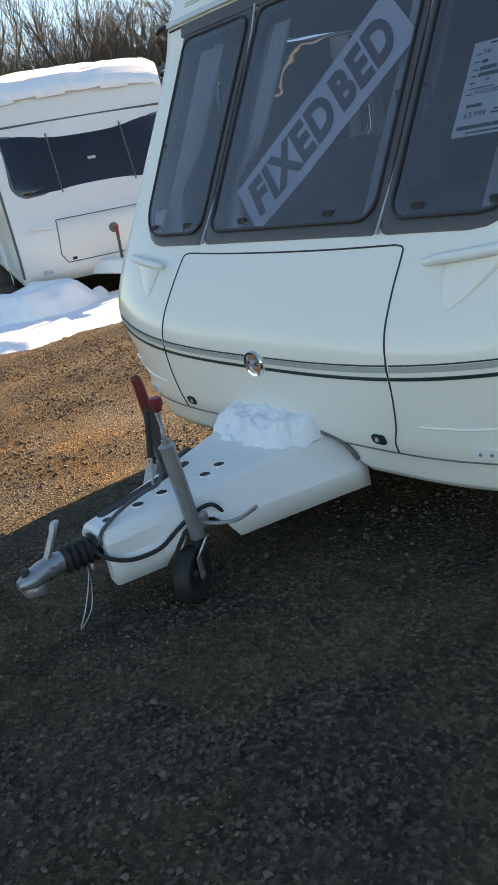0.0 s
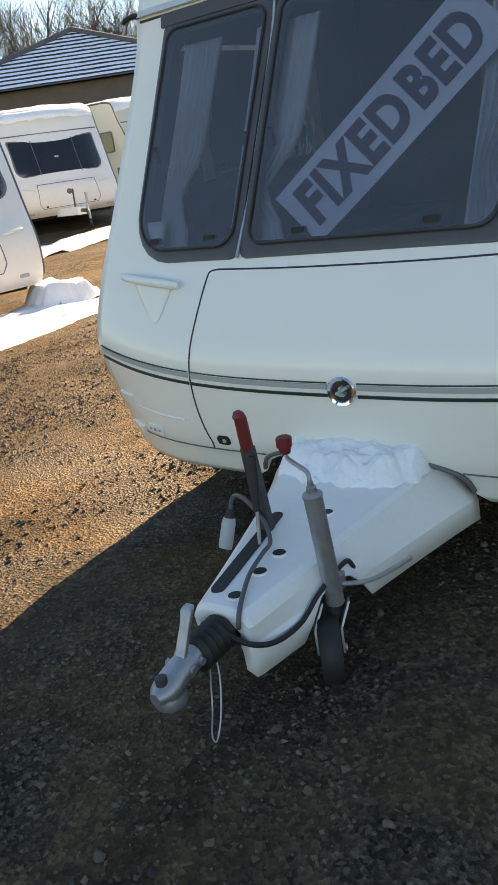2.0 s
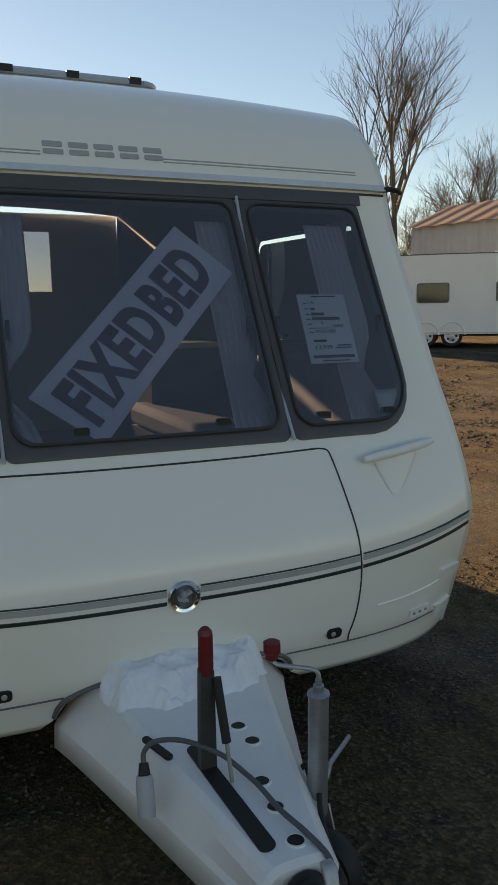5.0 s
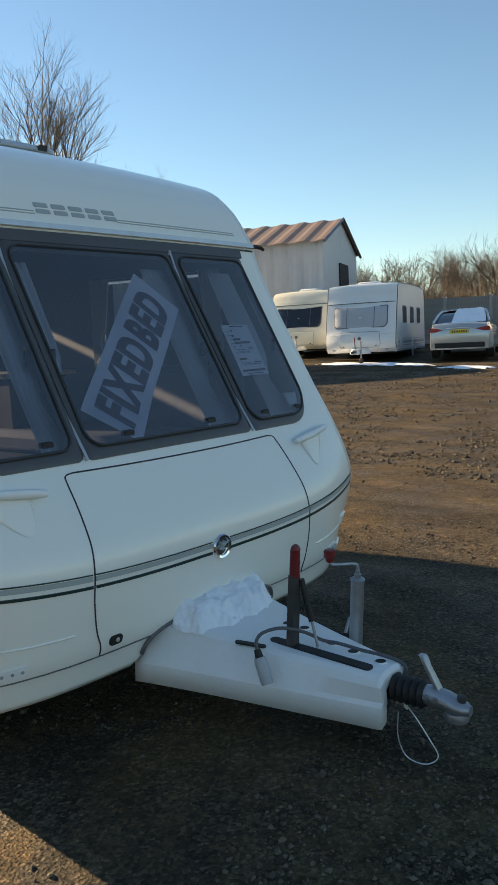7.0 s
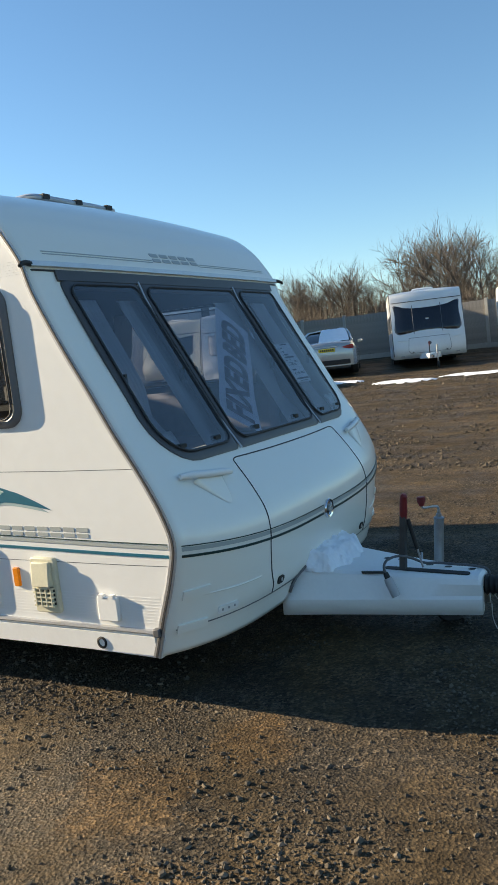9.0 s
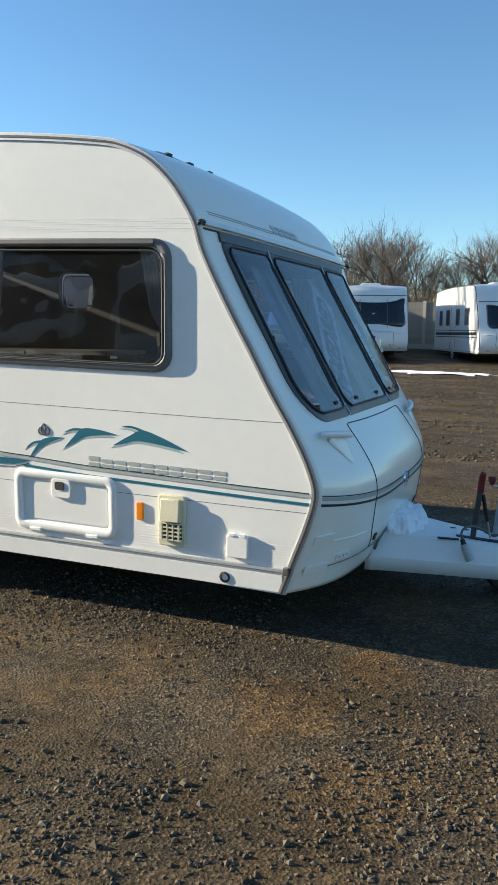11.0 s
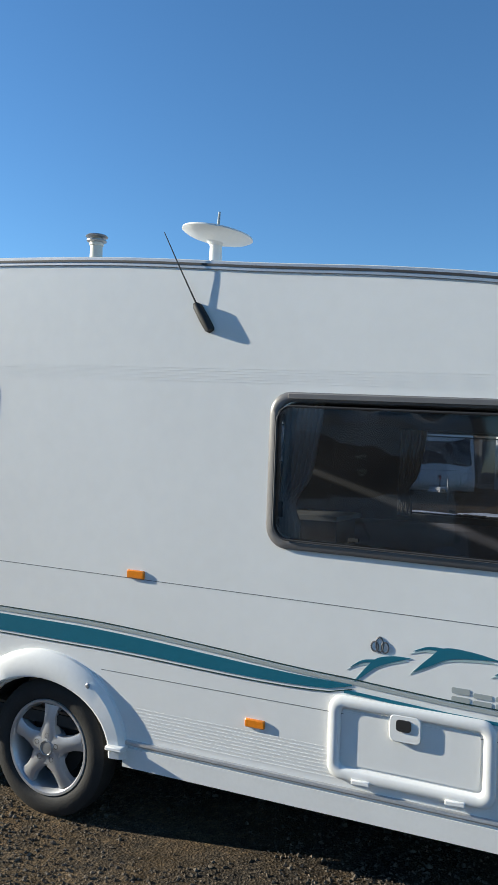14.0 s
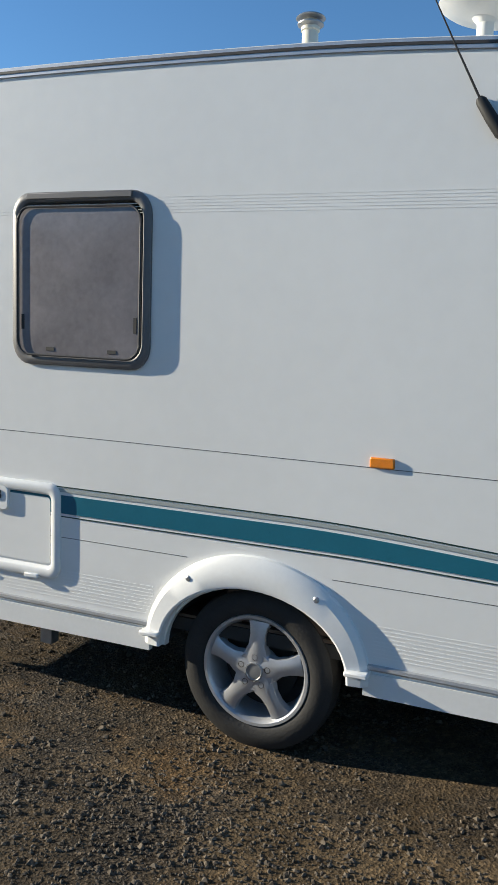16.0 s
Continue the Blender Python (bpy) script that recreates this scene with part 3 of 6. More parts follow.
for s in (-1, 1):
    front_line("locker_seam", [(s * 0.52, 0.958), (s * 0.550, 0.952), (s * 0.558, 0.93), (s * 0.564, 0.85), (s * 0.572, 0.75), (s * 0.582, 0.65), (s * 0.587, 0.55), (s * 0.578, 0.45), (s * 0.560, 0.385), (s * 0.560, 0.352)], 0.0027, M_DARKGREY, "dark locker seam")
    front_line("mould_line", [(s * 0.66, 0.455), (s * 0.8, 0.46), (s * 0.98, 0.475)], 0.004, M_FRONT)
    b = Build()
    for y, z in ((0.50, 0.392),):
        ring = rounded(-0.026, 0.026, -0.017, 0.017, 0.012, 3)
        b.loft([[on_front(s * (y + u), z + v, o) for u, v in ring] for o in (-0.004, 0.006)])
    lock = part("locker_catch", b, M_RUBBER, caravan, "black locker catch")
    b = Build().lathe(on_front(s * 0.495, 0.392, 0.004), (1, 0, 0), [(0.008, 0), (0.008, 0.004), (0.004, 0.005)], 12)
    part("lock_barrel", b, M_ALU, lock)
    for z in (0.515, 0.375):
        front_strip("corner_moulding", s * 0.955, s * 1.065, lambda y: z - 0.02, 0.035, M_FRONT, 0.010, 10)
    # front marker lamp
    ring = rounded(-0.05, 0.05, -0.016, 0.016, 0.008, 3)
    b = Build().loft([[on_front(s * (0.86 + u), 0.385 + v, o) for u, v in ring] for o in (-0.004, 0.007)])
    lamp = part("marker_lamp", b, M_TRIMWHITE, caravan, "clear front marker lamp")
    for u in (-0.03, 0.0, 0.03):
        part("lamp_screw", Build().lathe(on_front(s * (0.86 + u), 0.385, 0.006), (1, 0, 0), [(0.006, 0), (0.005, 0.003)], 8), M_GALV, lamp)
    # grab handle with its scoop
    b = Build()
    pts = [on_front(s * (0.66 + 0.30 * k / 8), 0.905 + 0.035 * k / 8 - 0.006 * math.sin(math.pi * k / 8), 0.036 - 0.016 * (abs(k - 4) / 4) ** 3) for k in range(9)]
    b.tube(pts, [0.012, 0.015, 0.016, 0.016, 0.016, 0.016, 0.016, 0.015, 0.011], 10)
    handle = part("grab_handle", b, M_TRIMWHITE, caravan, "white grab handle", angle=60)
    b = Build()
    rings = []
    for k in range(9):
        t = k / 8
        wdt = 0.085 * (1 - t) ** 0.8 + 0.006
        yc, z = 0.80 - 0.045 * t, 0.912 - 0.115 * t
        rings.append([on_front(s * (yc + wdt * math.cos(q)), z + 0.008 * math.sin(q), 0.002 + 0.022 * (1 - t) * max(0, math.sin(q)) ** 0.6) for q in (math.pi * m / 8 for m in range(9))])
    b.loft(rings, False, False)
    part("handle_moulding", b, M_FRONT, handle, angle=80)

front_line("locker_top_seam", [(-0.52, 0.958), (-0.2, 0.952), (0.2, 0.952), (0.52, 0.958)], 0.003, M_DARKGREY, "dark locker seam")
front_line("bumper_line", [(-1.07, 0.352), (-0.6, 0.348), (-0.34, 0.348)], 0.0025, M_FRAME)
front_line("bumper_line", [(1.07, 0.352), (0.6, 0.348), (0.34, 0.348)], 0.0025, M_FRAME)
# the arched rubber lip over the drawbar
front_line("arch_lip", [(-0.366, 0.285), (-0.348, 0.325), (-0.30, 0.356), (-0.18, 0.384), (0, 0.397), (0.18, 0.384), (0.30, 0.356), (0.348, 0.325), (0.366, 0.285)], 0.008, M_FRAME, "grey lip over the drawbar")

# round chrome badge: a ring with a plain boss
c = on_front(0, 0.606, 0.0)
b = Build().lathe(c, (1, 0, -0.06), [(0.046, -0.004), (0.048, 0.006), (0.044, 0.013), (0.036, 0.010), (0.034, 0.004), (0.0, 0.004)], 36)
badge = part("badge", b, M_CHROME, caravan, "round chrome badge")
b = Build().box(c + Vector((0.010, 0.006, 0.006)), (0.012, 0.034, 0.009), Matrix.Rotation(0.5, 3, 'X')).box(c + Vector((0.010, -0.004, -0.008)), (0.012, 0.03, 0.009), Matrix.Rotation(-0.2, 3, 'X')).box(c + Vector((0.010, -0.002, 0.0)), (0.012, 0.010, 0.03))
part("badge_mark", b, M_DECALGREY, badge, bevel=0.003)

# front windows
def corners(y0, y1, z0, z1, rs, n=6):
    """rs: radii of top-right, top-left, bottom-left, bottom-right."""
    out = []
    for (cy, cz, a0), r in zip(((y1, z1, 0), (y0, z1, 90), (y0, z0, 180), (y1, z0, 270)), rs):
        sy, sz = (-1 if cy == y1 else 1), (-1 if cz == z1 else 1)
        for k in range(n + 1):
            a = radians(a0 + 90 * k / n)
            out.append((cy + sy * r + r * math.cos(a), cz + sz * r + r * math.sin(a)))
    return out


def front_window(y0, y1, big):
    """big: which lower corner is widely rounded, -1 at y0, 1 at y1, 0 none."""
    rs_o = [0.03, 0.03, 0.20 if big < 0 else 0.03, 0.20 if big > 0 else 0.03]
    rs_i = [0.05, 0.05, 0.15 if big < 0 else 0.06, 0.15 if big > 0 else 0.06]
    outer = corners(y0, y1, 0.985, 1.80, rs_o)
    inner = corners(y0 + 0.038, y1 - 0.038, 1.030, 1.762, rs_i)
    win = part("front_window", Build().loft([[on_front(y, z, o) for y, z in lp] for lp, o in
               ((outer, -0.006), (outer, 0.006), (corners(y0 + 0.012, y1 - 0.012, 0.997, 1.788, [r * 0.95 for r in rs_o]), 0.012), (inner, 0.013), (inner, -0.012))], True, False),
               M_WINFRAME, caravan, "grey-framed front window", angle=40)
    cy, cz = (y0 + y1) / 2, 1.385
    pane = Build()
    ring0 = corners(y0 + 0.028, y1 - 0.028, 1.020, 1.772, rs_i)
    rings = [[on_front(cy + (y - cy) * k, cz + (z - cz) * k, 0.018 + 0.008 * (1 - k * k)) for y, z in ring0] for k in (1.0, 0.9, 0.75, 0.55, 0.3, 0.05)]
    pane.loft(rings, True, False)
    pane.f.append(tuple(5 * len(ring0) + i for i in range(len(ring0))))
    g = part("pane", pane, M_FRONTGLASS, win, "tinted acrylic pane", angle=180)
    rim = Build().tube([on_front(y, z, 0.021) for y, z in ring0 + ring0[:1]], 0.005, 6)
    part("pane_rim", rim, M_DARKGREY, win)
    for t in (0.25, 0.75):
        y = y0 + (y1 - y0) * t
        part("catch", Build().box(on_front(y, 1.052, 0.010), (0.03, 0.045, 0.022)), M_RUBBER, win, bevel=0.004)
    for z in (1.35,):
        for y in (y0 + 0.05, y1 - 0.05):
            part("stay", Build().box(on_front(y, z, 0.004), (0.02, 0.012, 0.06)), M_RUBBER, win)
    return win


front_window(-0.955, -0.447, -1)
front_window(-0.440, 0.440, 0)
front_window(0.447, 0.955, 1)
for s in (-1, 1):
    b = Build().tube([on_front(s * 0.4435, 0.985 + 0.815 * k / 10, 0.011) for k in range(11)], 0.006, 6)
    part("window_divider", b, M_ALU, caravan)
front_strip("window_header", -0.965, 0.965, lambda y: 1.815, 0.045, M_WINFRAME, 0.012)

# gutter rail over the windows, with its black spouts
b = Build()
b.loft([[on_front(y, 1.853, -0.004), on_front(y, 1.848, 0.020), on_front(y, 1.866, 0.024), on_front(y, 1.872, 0.006)] for y in (-1.09 + 2.18 * i / 30 for i in range(31))])
gutter = part("gutter_rail", b, M_ALU, caravan, "aluminium gutter rail")
front_strip("rail_line", -1.085, 1.085, lambda y: 1.838, 0.006, M_DARKGREY, 0.006)
for s in (-1, 1):
    p = on_front(s * 1.085, 1.858, 0.012)
    b = Build().tube([p, p + Vector((0.004, s * 0.03, 0.002)), p + Vector((0.01, s * 0.06, -0.004)), p + Vector((0.015, s * 0.075, -0.016))], [0.012, 0.011, 0.010, 0.008], 8)
    part("spout", b, M_RUBBER, gutter, "black rubber spout")

# brand lettering is shown as plain blocks, one a letter
def blocks(name, count, place, width, height, mat, label, gap=0.22, first=1.0):
    b = Build()
    step = width / count
    for k in range(count):
        h = height * (first if k == 0 else 1.0)
        x0, x1 = step * k, step * (k + 1 - gap)
        for v0, v1 in ((0.0, 0.4 * h), (0.58 * h, h)):
            b.loft([[place(u, v, w) for u, v in rounded(x0, x1, v0, v1, h * 0.12, 3)] for w in (0.0, 0.0016)])
    return part(name, b, mat, caravan, label, smooth=False)


# name on the brow and its fine lines
blocks("brow_lettering", 5, lambda u, v, w: on_front(-0.215 + u, 1.917 + v, 0.001 + w), 0.43, 0.046, M_DECALGREY, "grey brow lettering")
for y0, y1 in ((-0.98, -0.225), (0.195, 0.98)):
    front_strip("brow_line", y0, y1, lambda y: 1.925, 0.0035, M_DECALGREY, 0.002)
    front_strip("brow_line", y0, y1, lambda y: 1.914, 0.0035, M_DECALGREY, 0.002)


# side windows
def side_window(x0, x1, z0, z1, glass, label, side=-1):
    def at(x, z, o):
        return on_side(x, z, o, side)

    r = 0.085
    ins = [(0.0, -0.004), (0.0, 0.010), (0.010, 0.018), (0.026, 0.020), (0.034, 0.014), (0.040, -0.02)]
    rings = [[at(x, z, o) for x, z in rounded(x0 + d, x1 - d, z0 + d, z1 - d, max(0.04, r - d * 0.6))] for d, o in ins]
    win = part("side_window", Build().loft(rings, True, False), M_SIDEFRAME, caravan, label, angle=40)
    lp = rounded(x0 + 0.036, x1 - 0.036, z0 + 0.036, z1 - 0.055, 0.06)
    cx, cz = (x0 + x1) / 2, (z0 + z1) / 2
    p = Build()
    p.loft([[at(cx + (x - cx) * k, cz + (z - cz) * k, 0.017 + 0.006 * (1 - k * k)) for x, z in lp] for k in (1, 0.9, 0.7, 0.4, 0.05)], True, False)
    p.f.append(tuple(4 * len(lp) + i for i in range(len(lp))))
    g = part("pane", p, glass, win, "tinted acrylic pane", angle=180)
    part("pane_rim", Build().tube([at(x, z, 0.026) for x, z in lp + lp[:1]], 0.0045, 6), M_DARKGREY, win)
    b = Build()
    b.loft([[at(x, z1 - 0.012 + dz, o) for dz, o in ((-0.014, 0.012), (-0.014, 0.025), (0.006, 0.025), (0.010, 0.012))] for x in (x0 + 0.08, x1 - 0.08)])
    part("hinge_rail", b, M_SIDEFRAME, win, bevel=0.002)
    for x in (x0 + 0.06, x1 - 0.06):
        part("stay", Build().box(at(x, z0 + (z1 - z0) * 0.25, 0.012), (0.014, 0.016, 0.06)), M_RUBBER, win)
    for t in (0.3, 0.75):
        part("catch", Build().box(at(x0 + (x1 - x0) * t, z0 + 0.06, 0.012), (0.04, 0.016, 0.014)), M_RUBBER, win)
    return win


side_window(-2.06, -0.86, 1.200, 1.795, M_SIDEGLASS, "dark-tinted acrylic side window")
side_window(-2.06, -0.87, 1.205, 1.785, M_SIDEGLASS, "dark-tinted acrylic side window", 1)
side_window(-3.15, -2.75, 1.47, 1.81, M_SIDEGLASS, "small dark-tinted kitchen window", 1)
part("rear_pane", Build().box((BACK + 0.02, 0, 1.935), (0.008, 0.90, 0.53)), M_SIDEGLASS, caravan, "tinted acrylic rear pane")
side_window(-4.24, -3.58, 1.275, 1.905, M_BATHGLASS, "frosted grey washroom window")


def strip_side(name, pts, height, mat, out=0.003, label=""):
    """A flat band along the side through (x, z)."""
    rings = []
    for x, z in pts:
        h = height(x) if callable(height) else height
        rings.append([on_side(x, z - h / 2, -0.003), on_side(x, z - h / 2, out), on_side(x, z + h / 2, out), on_side(x, z + h / 2, -0.003)])
    return part(name, Build().loft(rings), mat, caravan, label)


def line(x0, z0, x1, z1, n=12):
    return [(x0 + (x1 - x0) * i / n, z0 + (z1 - z0) * i / n) for i in range(n + 1)]


# fine ribs pressed into the side sheet
for k in range(6):
    strip_side("rib", line(-5.25, 1.828 + 0.0105 * k, -0.75, 1.828 + 0.0105 * k), 0.0032, M_WHITE, 0.0006)
for k in range(9):
    strip_side("rib", line(-2.66, 0.385 + 0.013 * k, -0.26, 0.385 + 0.013 * k), 0.005, M_WHITE, 0.0007)
    strip_side("rib", line(-5.25, 0.385 + 0.013 * k, -3.55, 0.385 + 0.013 * k), 0.005, M_WHITE, 0.0007)
strip_side("panel_seam", line(-5.25, 1.013, -0.28, 1.011), 0.0022, M_FRAME, 0.0007)
strip_side("panel_seam", line(-5.25, 0.622, -3.40, 0.622), 0.0022, M_FRAME, 0.0007)
strip_side("panel_seam", line(-2.82, 0.622, -0.20, 0.622), 0.0022, M_FRAME, 0.0007)


# side decals: the wave that runs into two lines
def wave(x):
    if x > -1.7:
        return 0.715 - 0.010 * min(1.0, (x + 1.7) / 0.36) - 0.022 * (x + 1.7)
    t = min(1.0, (-1.7 - x) / 1.3)
    return 0.715 + 0.052 * (3 * t * t - 2 * t ** 3)


xs = [-5.25 + i * (5.25 - 1.69) / 40 for i in range(41)]
def band_depth(x):
    return 0.004 + 0.066 * min(1.0, max(0.0, (-1.69 - x) / 1.25)) ** 0.4


strip_side("teal_band", [(x, wave(x) + 0.018 - band_depth(x) / 2) for x in xs], band_depth, M_TEAL)
strip_side("pinstripe", [(x, wave(x) + 0.006 - band_depth(x)) for x in xs], 0.0035, M_DECALDARK)
xs2 = [-5.25 + i * 5.06 / 60 for i in range(61)]
strip_side("pinstripe", [(x, wave(x) + 0.050 - 0.012 * max(0, min(1, (x + 2.2) / 0.6))) for x in xs2], 0.004, M_DECALDARK)
strip_side("stripe", [(x, wave(x) + 0.037 - 0.012 * max(0, min(1, (x + 2.2) / 0.6))) for x in xs2], 0.013, M_DECALGREY)
xs3 = [-1.72 + i * 1.53 / 20 for i in range(21)]
strip_side("stripe", [(x, wave(x) - 0.010) for x in xs3], 0.012, M_TEAL)


def leaf(upper, lower, mat, out, shift=(0.0, 0.0)):
    """A pointed flat shape between two curves that share their ends."""
    a, c = (smooth_path([(x + shift[0], 0, z + shift[1]) for x, z in q], 8) for q in (upper, lower))
    rings = [[on_side(q.x, q.z - 0.0006, -0.002), on_side(q.x, q.z - 0.0006, out), on_side(p.x, p.z + 0.0006, out), on_side(p.x, p.z + 0.0006, -0.002)] for p, q in zip(a, c)]
    return part("swoosh", Build().loft(rings), mat, caravan)


# three bird-like swooshes: feather end, shoulder, beak, tail end, belly
for fe, sh, bk, ta, be in (((-1.699, 0.797), (-1.601, 0.841), (-1.474, 0.860), (-1.683, 0.746), (-1.600, 0.811)),
                           ((-1.464, 0.888), (-1.354, 0.913), (-1.160, 0.896), (-1.463, 0.816), (-1.338, 0.877)),
                           ((-1.134, 0.940), (-1.017, 0.927), (-0.784, 0.848), (-1.180, 0.847), (-1.042, 0.878))):
    mid = ((sh[0] + bk[0]) / 2, (sh[1] + bk[1]) / 2 + 0.008)
    low = ((be[0] + bk[0]) / 2, (be[1] + bk[1]) / 2 + 0.004)
    upper, lower = [ta, ((ta[0] + sh[0]) / 2, (ta[1] + sh[1]) / 2 + 0.006), sh, mid, bk], [ta, ((ta[0] + be[0]) / 2, (ta[1] + be[1]) / 2), be, low, bk]
    leaf(upper, lower, M_TEALLIGHT, 0.0016, (-0.012, -0.012))
    leaf(upper, lower, M_TEAL, 0.0028)
    crest = [fe, ((fe[0] + sh[0]) / 2, (fe[1] + sh[1]) / 2 + 0.010), (sh[0] + 0.02, sh[1] - 0.002)]
    leaf(crest, [fe, (crest[1][0], crest[1][1] - 0.008), (sh[0] + 0.01, sh[1] - 0.014)], M_TEAL, 0.0030)
    leaf(crest, [fe, (crest[1][0], crest[1][1] - 0.008), (sh[0] + 0.01, sh[1] - 0.014)], M_TEALLIGHT, 0.0018, (-0.012, -0.012))
blocks("side_lettering", 10, lambda u, v, w: on_side(-1.325 + u, 0.734 + v - 0.004 * u / 0.745, 0.0005 + w), 0.752, 0.042, M_DECALGREY, "silver-grey side lettering", first=1.2, gap=0.16)
b = Build()
for k, (dx, dz, h) in enumerate(((0, 0, 0.055), (-0.018, -0.008, 0.035), (0.02, -0.008, 0.038))):
    pts = [(-1.59 + dx + 0.014 * math.cos(q), 0.893 + dz + h / 2 * math.sin(q)) for q in (2 * math.pi * i / 14 for i in range(15))]
    b.tube([on_side(x, z, 0.002) for x, z in pts], 0.003, 5)
part("flame_mark", b, M_FRAME, caravan, "grey flame mark")

# skirt rail and skirt
for x0, x1 in ((-2.69, -0.295), (-5.25, -3.55)):
    b = Build()
    b.loft([[on_side(x, 0.342, -0.002), on_side(x, 0.342, 0.012), on_side(x, 0.347, 0.015), on_side(x, 0.357, 0.013), on_side(x, 0.360, -0.002)] for x in (x0, (x0 + x1) / 2, x1)])
    part("skirt_rail", b, M_ALU, caravan, "aluminium skirt rail")
    b = Build()
    b.loft([[on_side(x, 0.250, -0.02), on_side(x, 0.250, 0.006), on_side(x, 0.33, 0.010), on_side(x, 0.33, -0.02)] for x in (x0 - 0.0, (x0 + x1) / 2, x1 - 0.01)])
    part("skirt", b, M_TRIMWHITE, caravan, "white skirt")
part("rail_end", Build().box(on_side(-0.285, 0.352, 0.006), (0.03, 0.036, 0.034)), M_FRAME, caravan, bevel=0.004)
b = Build().lathe(on_side(-0.585, 0.285, 0.004), (0, -1, 0), [(0.026, 0), (0.026, 0.008), (0.018, 0.010), (0.016, 0.002), (0.0, 0.002)], 20)
part("skirt_socket", b, M_RUBBER, caravan, "black round steady socket")


# reflectors
def reflector(x, z, w, h):
    lp = rounded(x - w / 2, x + w / 2, z - h / 2, z + h / 2, 0.006, 3)
    l2 = rounded(x - w / 2 + 0.004, x + w / 2 - 0.004, z - h / 2 + 0.004, z + h / 2 - 0.004, 0.004, 3)
    part("side_reflector", Build().loft([[on_side(a, c, o) for a, c in q] for q, o in ((lp, 0.0), (lp, 0.008), (l2, 0.012))]), M_AMBER, caravan, "amber side reflector")


reflector(-2.66, 1.03, 0.085, 0.034)
reflector(-2.08, 0.525, 0.085, 0.032)
reflector(-1.035, 0.545, 0.036, 0.085)


# service lockers
def locker(x0, x1, z0, z1):
    ins = [(0, -0.002), (0, 0.012), (0.008, 0.019), (0.034, 0.019), (0.042, 0.012), (0.046, 0.001)]
    rings = [[on_side(x, z, o) for x, z in rounded(x0 + d, x1 - d, z0 + d, z1 - d, max(0.02, 0.05 - d * 0.6))] for d, o in ins]
    fr = part("service_locker", Build().loft(rings, True, False), M_TRIMWHITE, caravan, "white locker door frame", angle=40)
    part("door_panel", Build().loft([[on_side(x, z, o) for x, z in rounded(x0 + 0.055, x1 - 0.055, z0 + 0.055, z1 - 0.055, 0.018)] for o in (-0.001, 0.004)]), M_WHITE, fr)
    xm = (x0 + x1) / 2 - 0.015
    esc = Build().loft([[on_side(x, z, o) for x, z in rounded(xm - 0.055, xm + 0.06, z1 - 0.125, z1 - 0.03, 0.02)] for o in (0.0, 0.020)])
    part("lock_plate", esc, M_TRIMWHITE, fr, bevel=0.003)
    part("lock", Build().loft([[on_side(x, z, o) for x, z in rounded(xm - 0.03, xm + 0.025, z1 - 0.085, z1 - 0.045, 0.012)] for o in (0.018, 0.025)]), M_RUBBER, fr, "black lock")
    for t in (0.22, 0.78):
        part("hinge", Build().box(on_side(x0 + (x1 - x0) * t, z0 + 0.004, 0.018), (0.07, 0.02, 0.018)), M_TRIMWHITE, fr, bevel=0.004)


locker(-1.775, -1.165, 0.39, 0.69)
locker(-4.62, -3.995, 0.455, 0.825)

# water heater flue: a cowl over a grille
cowl = part("heater_flue", Build().loft([[on_side(x, z, o) for x, z in rounded(-0.925, -0.785, 0.40, 0.64, 0.012, 3)] for o in (-0.001, 0.022)]), M_YELLOWED, caravan, "yellowed plastic heater flue cover", bevel=0.004)
b = Build()
b.loft([[on_side(-0.905, 0.625, 0.02), on_side(-0.905, 0.625, 0.038), on_side(-0.905, 0.52, 0.05), on_side(-0.905, 0.52, 0.02)], [on_side(-0.805, 0.625, 0.02), on_side(-0.805, 0.625, 0.038), on_side(-0.805, 0.52, 0.05), on_side(-0.805, 0.52, 0.02)]])
part("cowl", b, M_YELLOWED, cowl, bevel=0.004)
part("grille_hole", Build().loft([[on_side(x, z, o) for x, z in rounded(-0.91, -0.80, 0.43, 0.515, 0.006, 2)] for o in (0.0225, 0.024)]), M_UNDER, cowl)
for k in range(5):
    part("slat", Build().box(on_side(-0.855, 0.435 + 0.019 * k, 0.032), (0.115, 0.014, 0.006)), M_YELLOWED, cowl)
for k in range(4):
    part("slat", Build().box(on_side(-0.90 + 0.03 * k, 0.472, 0.033), (0.006, 0.014, 0.085)), M_YELLOWED, cowl)
# mains inlet cover
sb = part("mains_inlet", Build().loft([[on_side(x, z, o) for x, z in rounded(-0.572, -0.468, 0.385, 0.49, 0.010, 3)] for o in (-0.001, 0.022)]), M_TRIMWHITE, caravan, "white mains inlet cover", bevel=0.004)
part("hinge_lug", Build().box(on_side(-0.545, 0.492, 0.016), (0.024, 0.02, 0.012)), M_TRIMWHITE, sb)
part("hinge_lug", Build().box(on_side(-0.492, 0.492, 0.016), (0.024, 0.02, 0.012)), M_TRIMWHITE, sb)

# wheel arch spat
AX, AZ = -3.12, 0.225


def arch_ring(rx, rz, out, n=26):
    pts = [(AX - rx, 0.285)] + [(AX + rx * math.cos(math.pi - math.pi * k / n), 0.29 + rz * math.sin(math.pi * k / n)) for k in range(n + 1)] + [(AX + rx, 0.285)]
    return [on_side(x, z - 0.0, out) for x, z in pts]


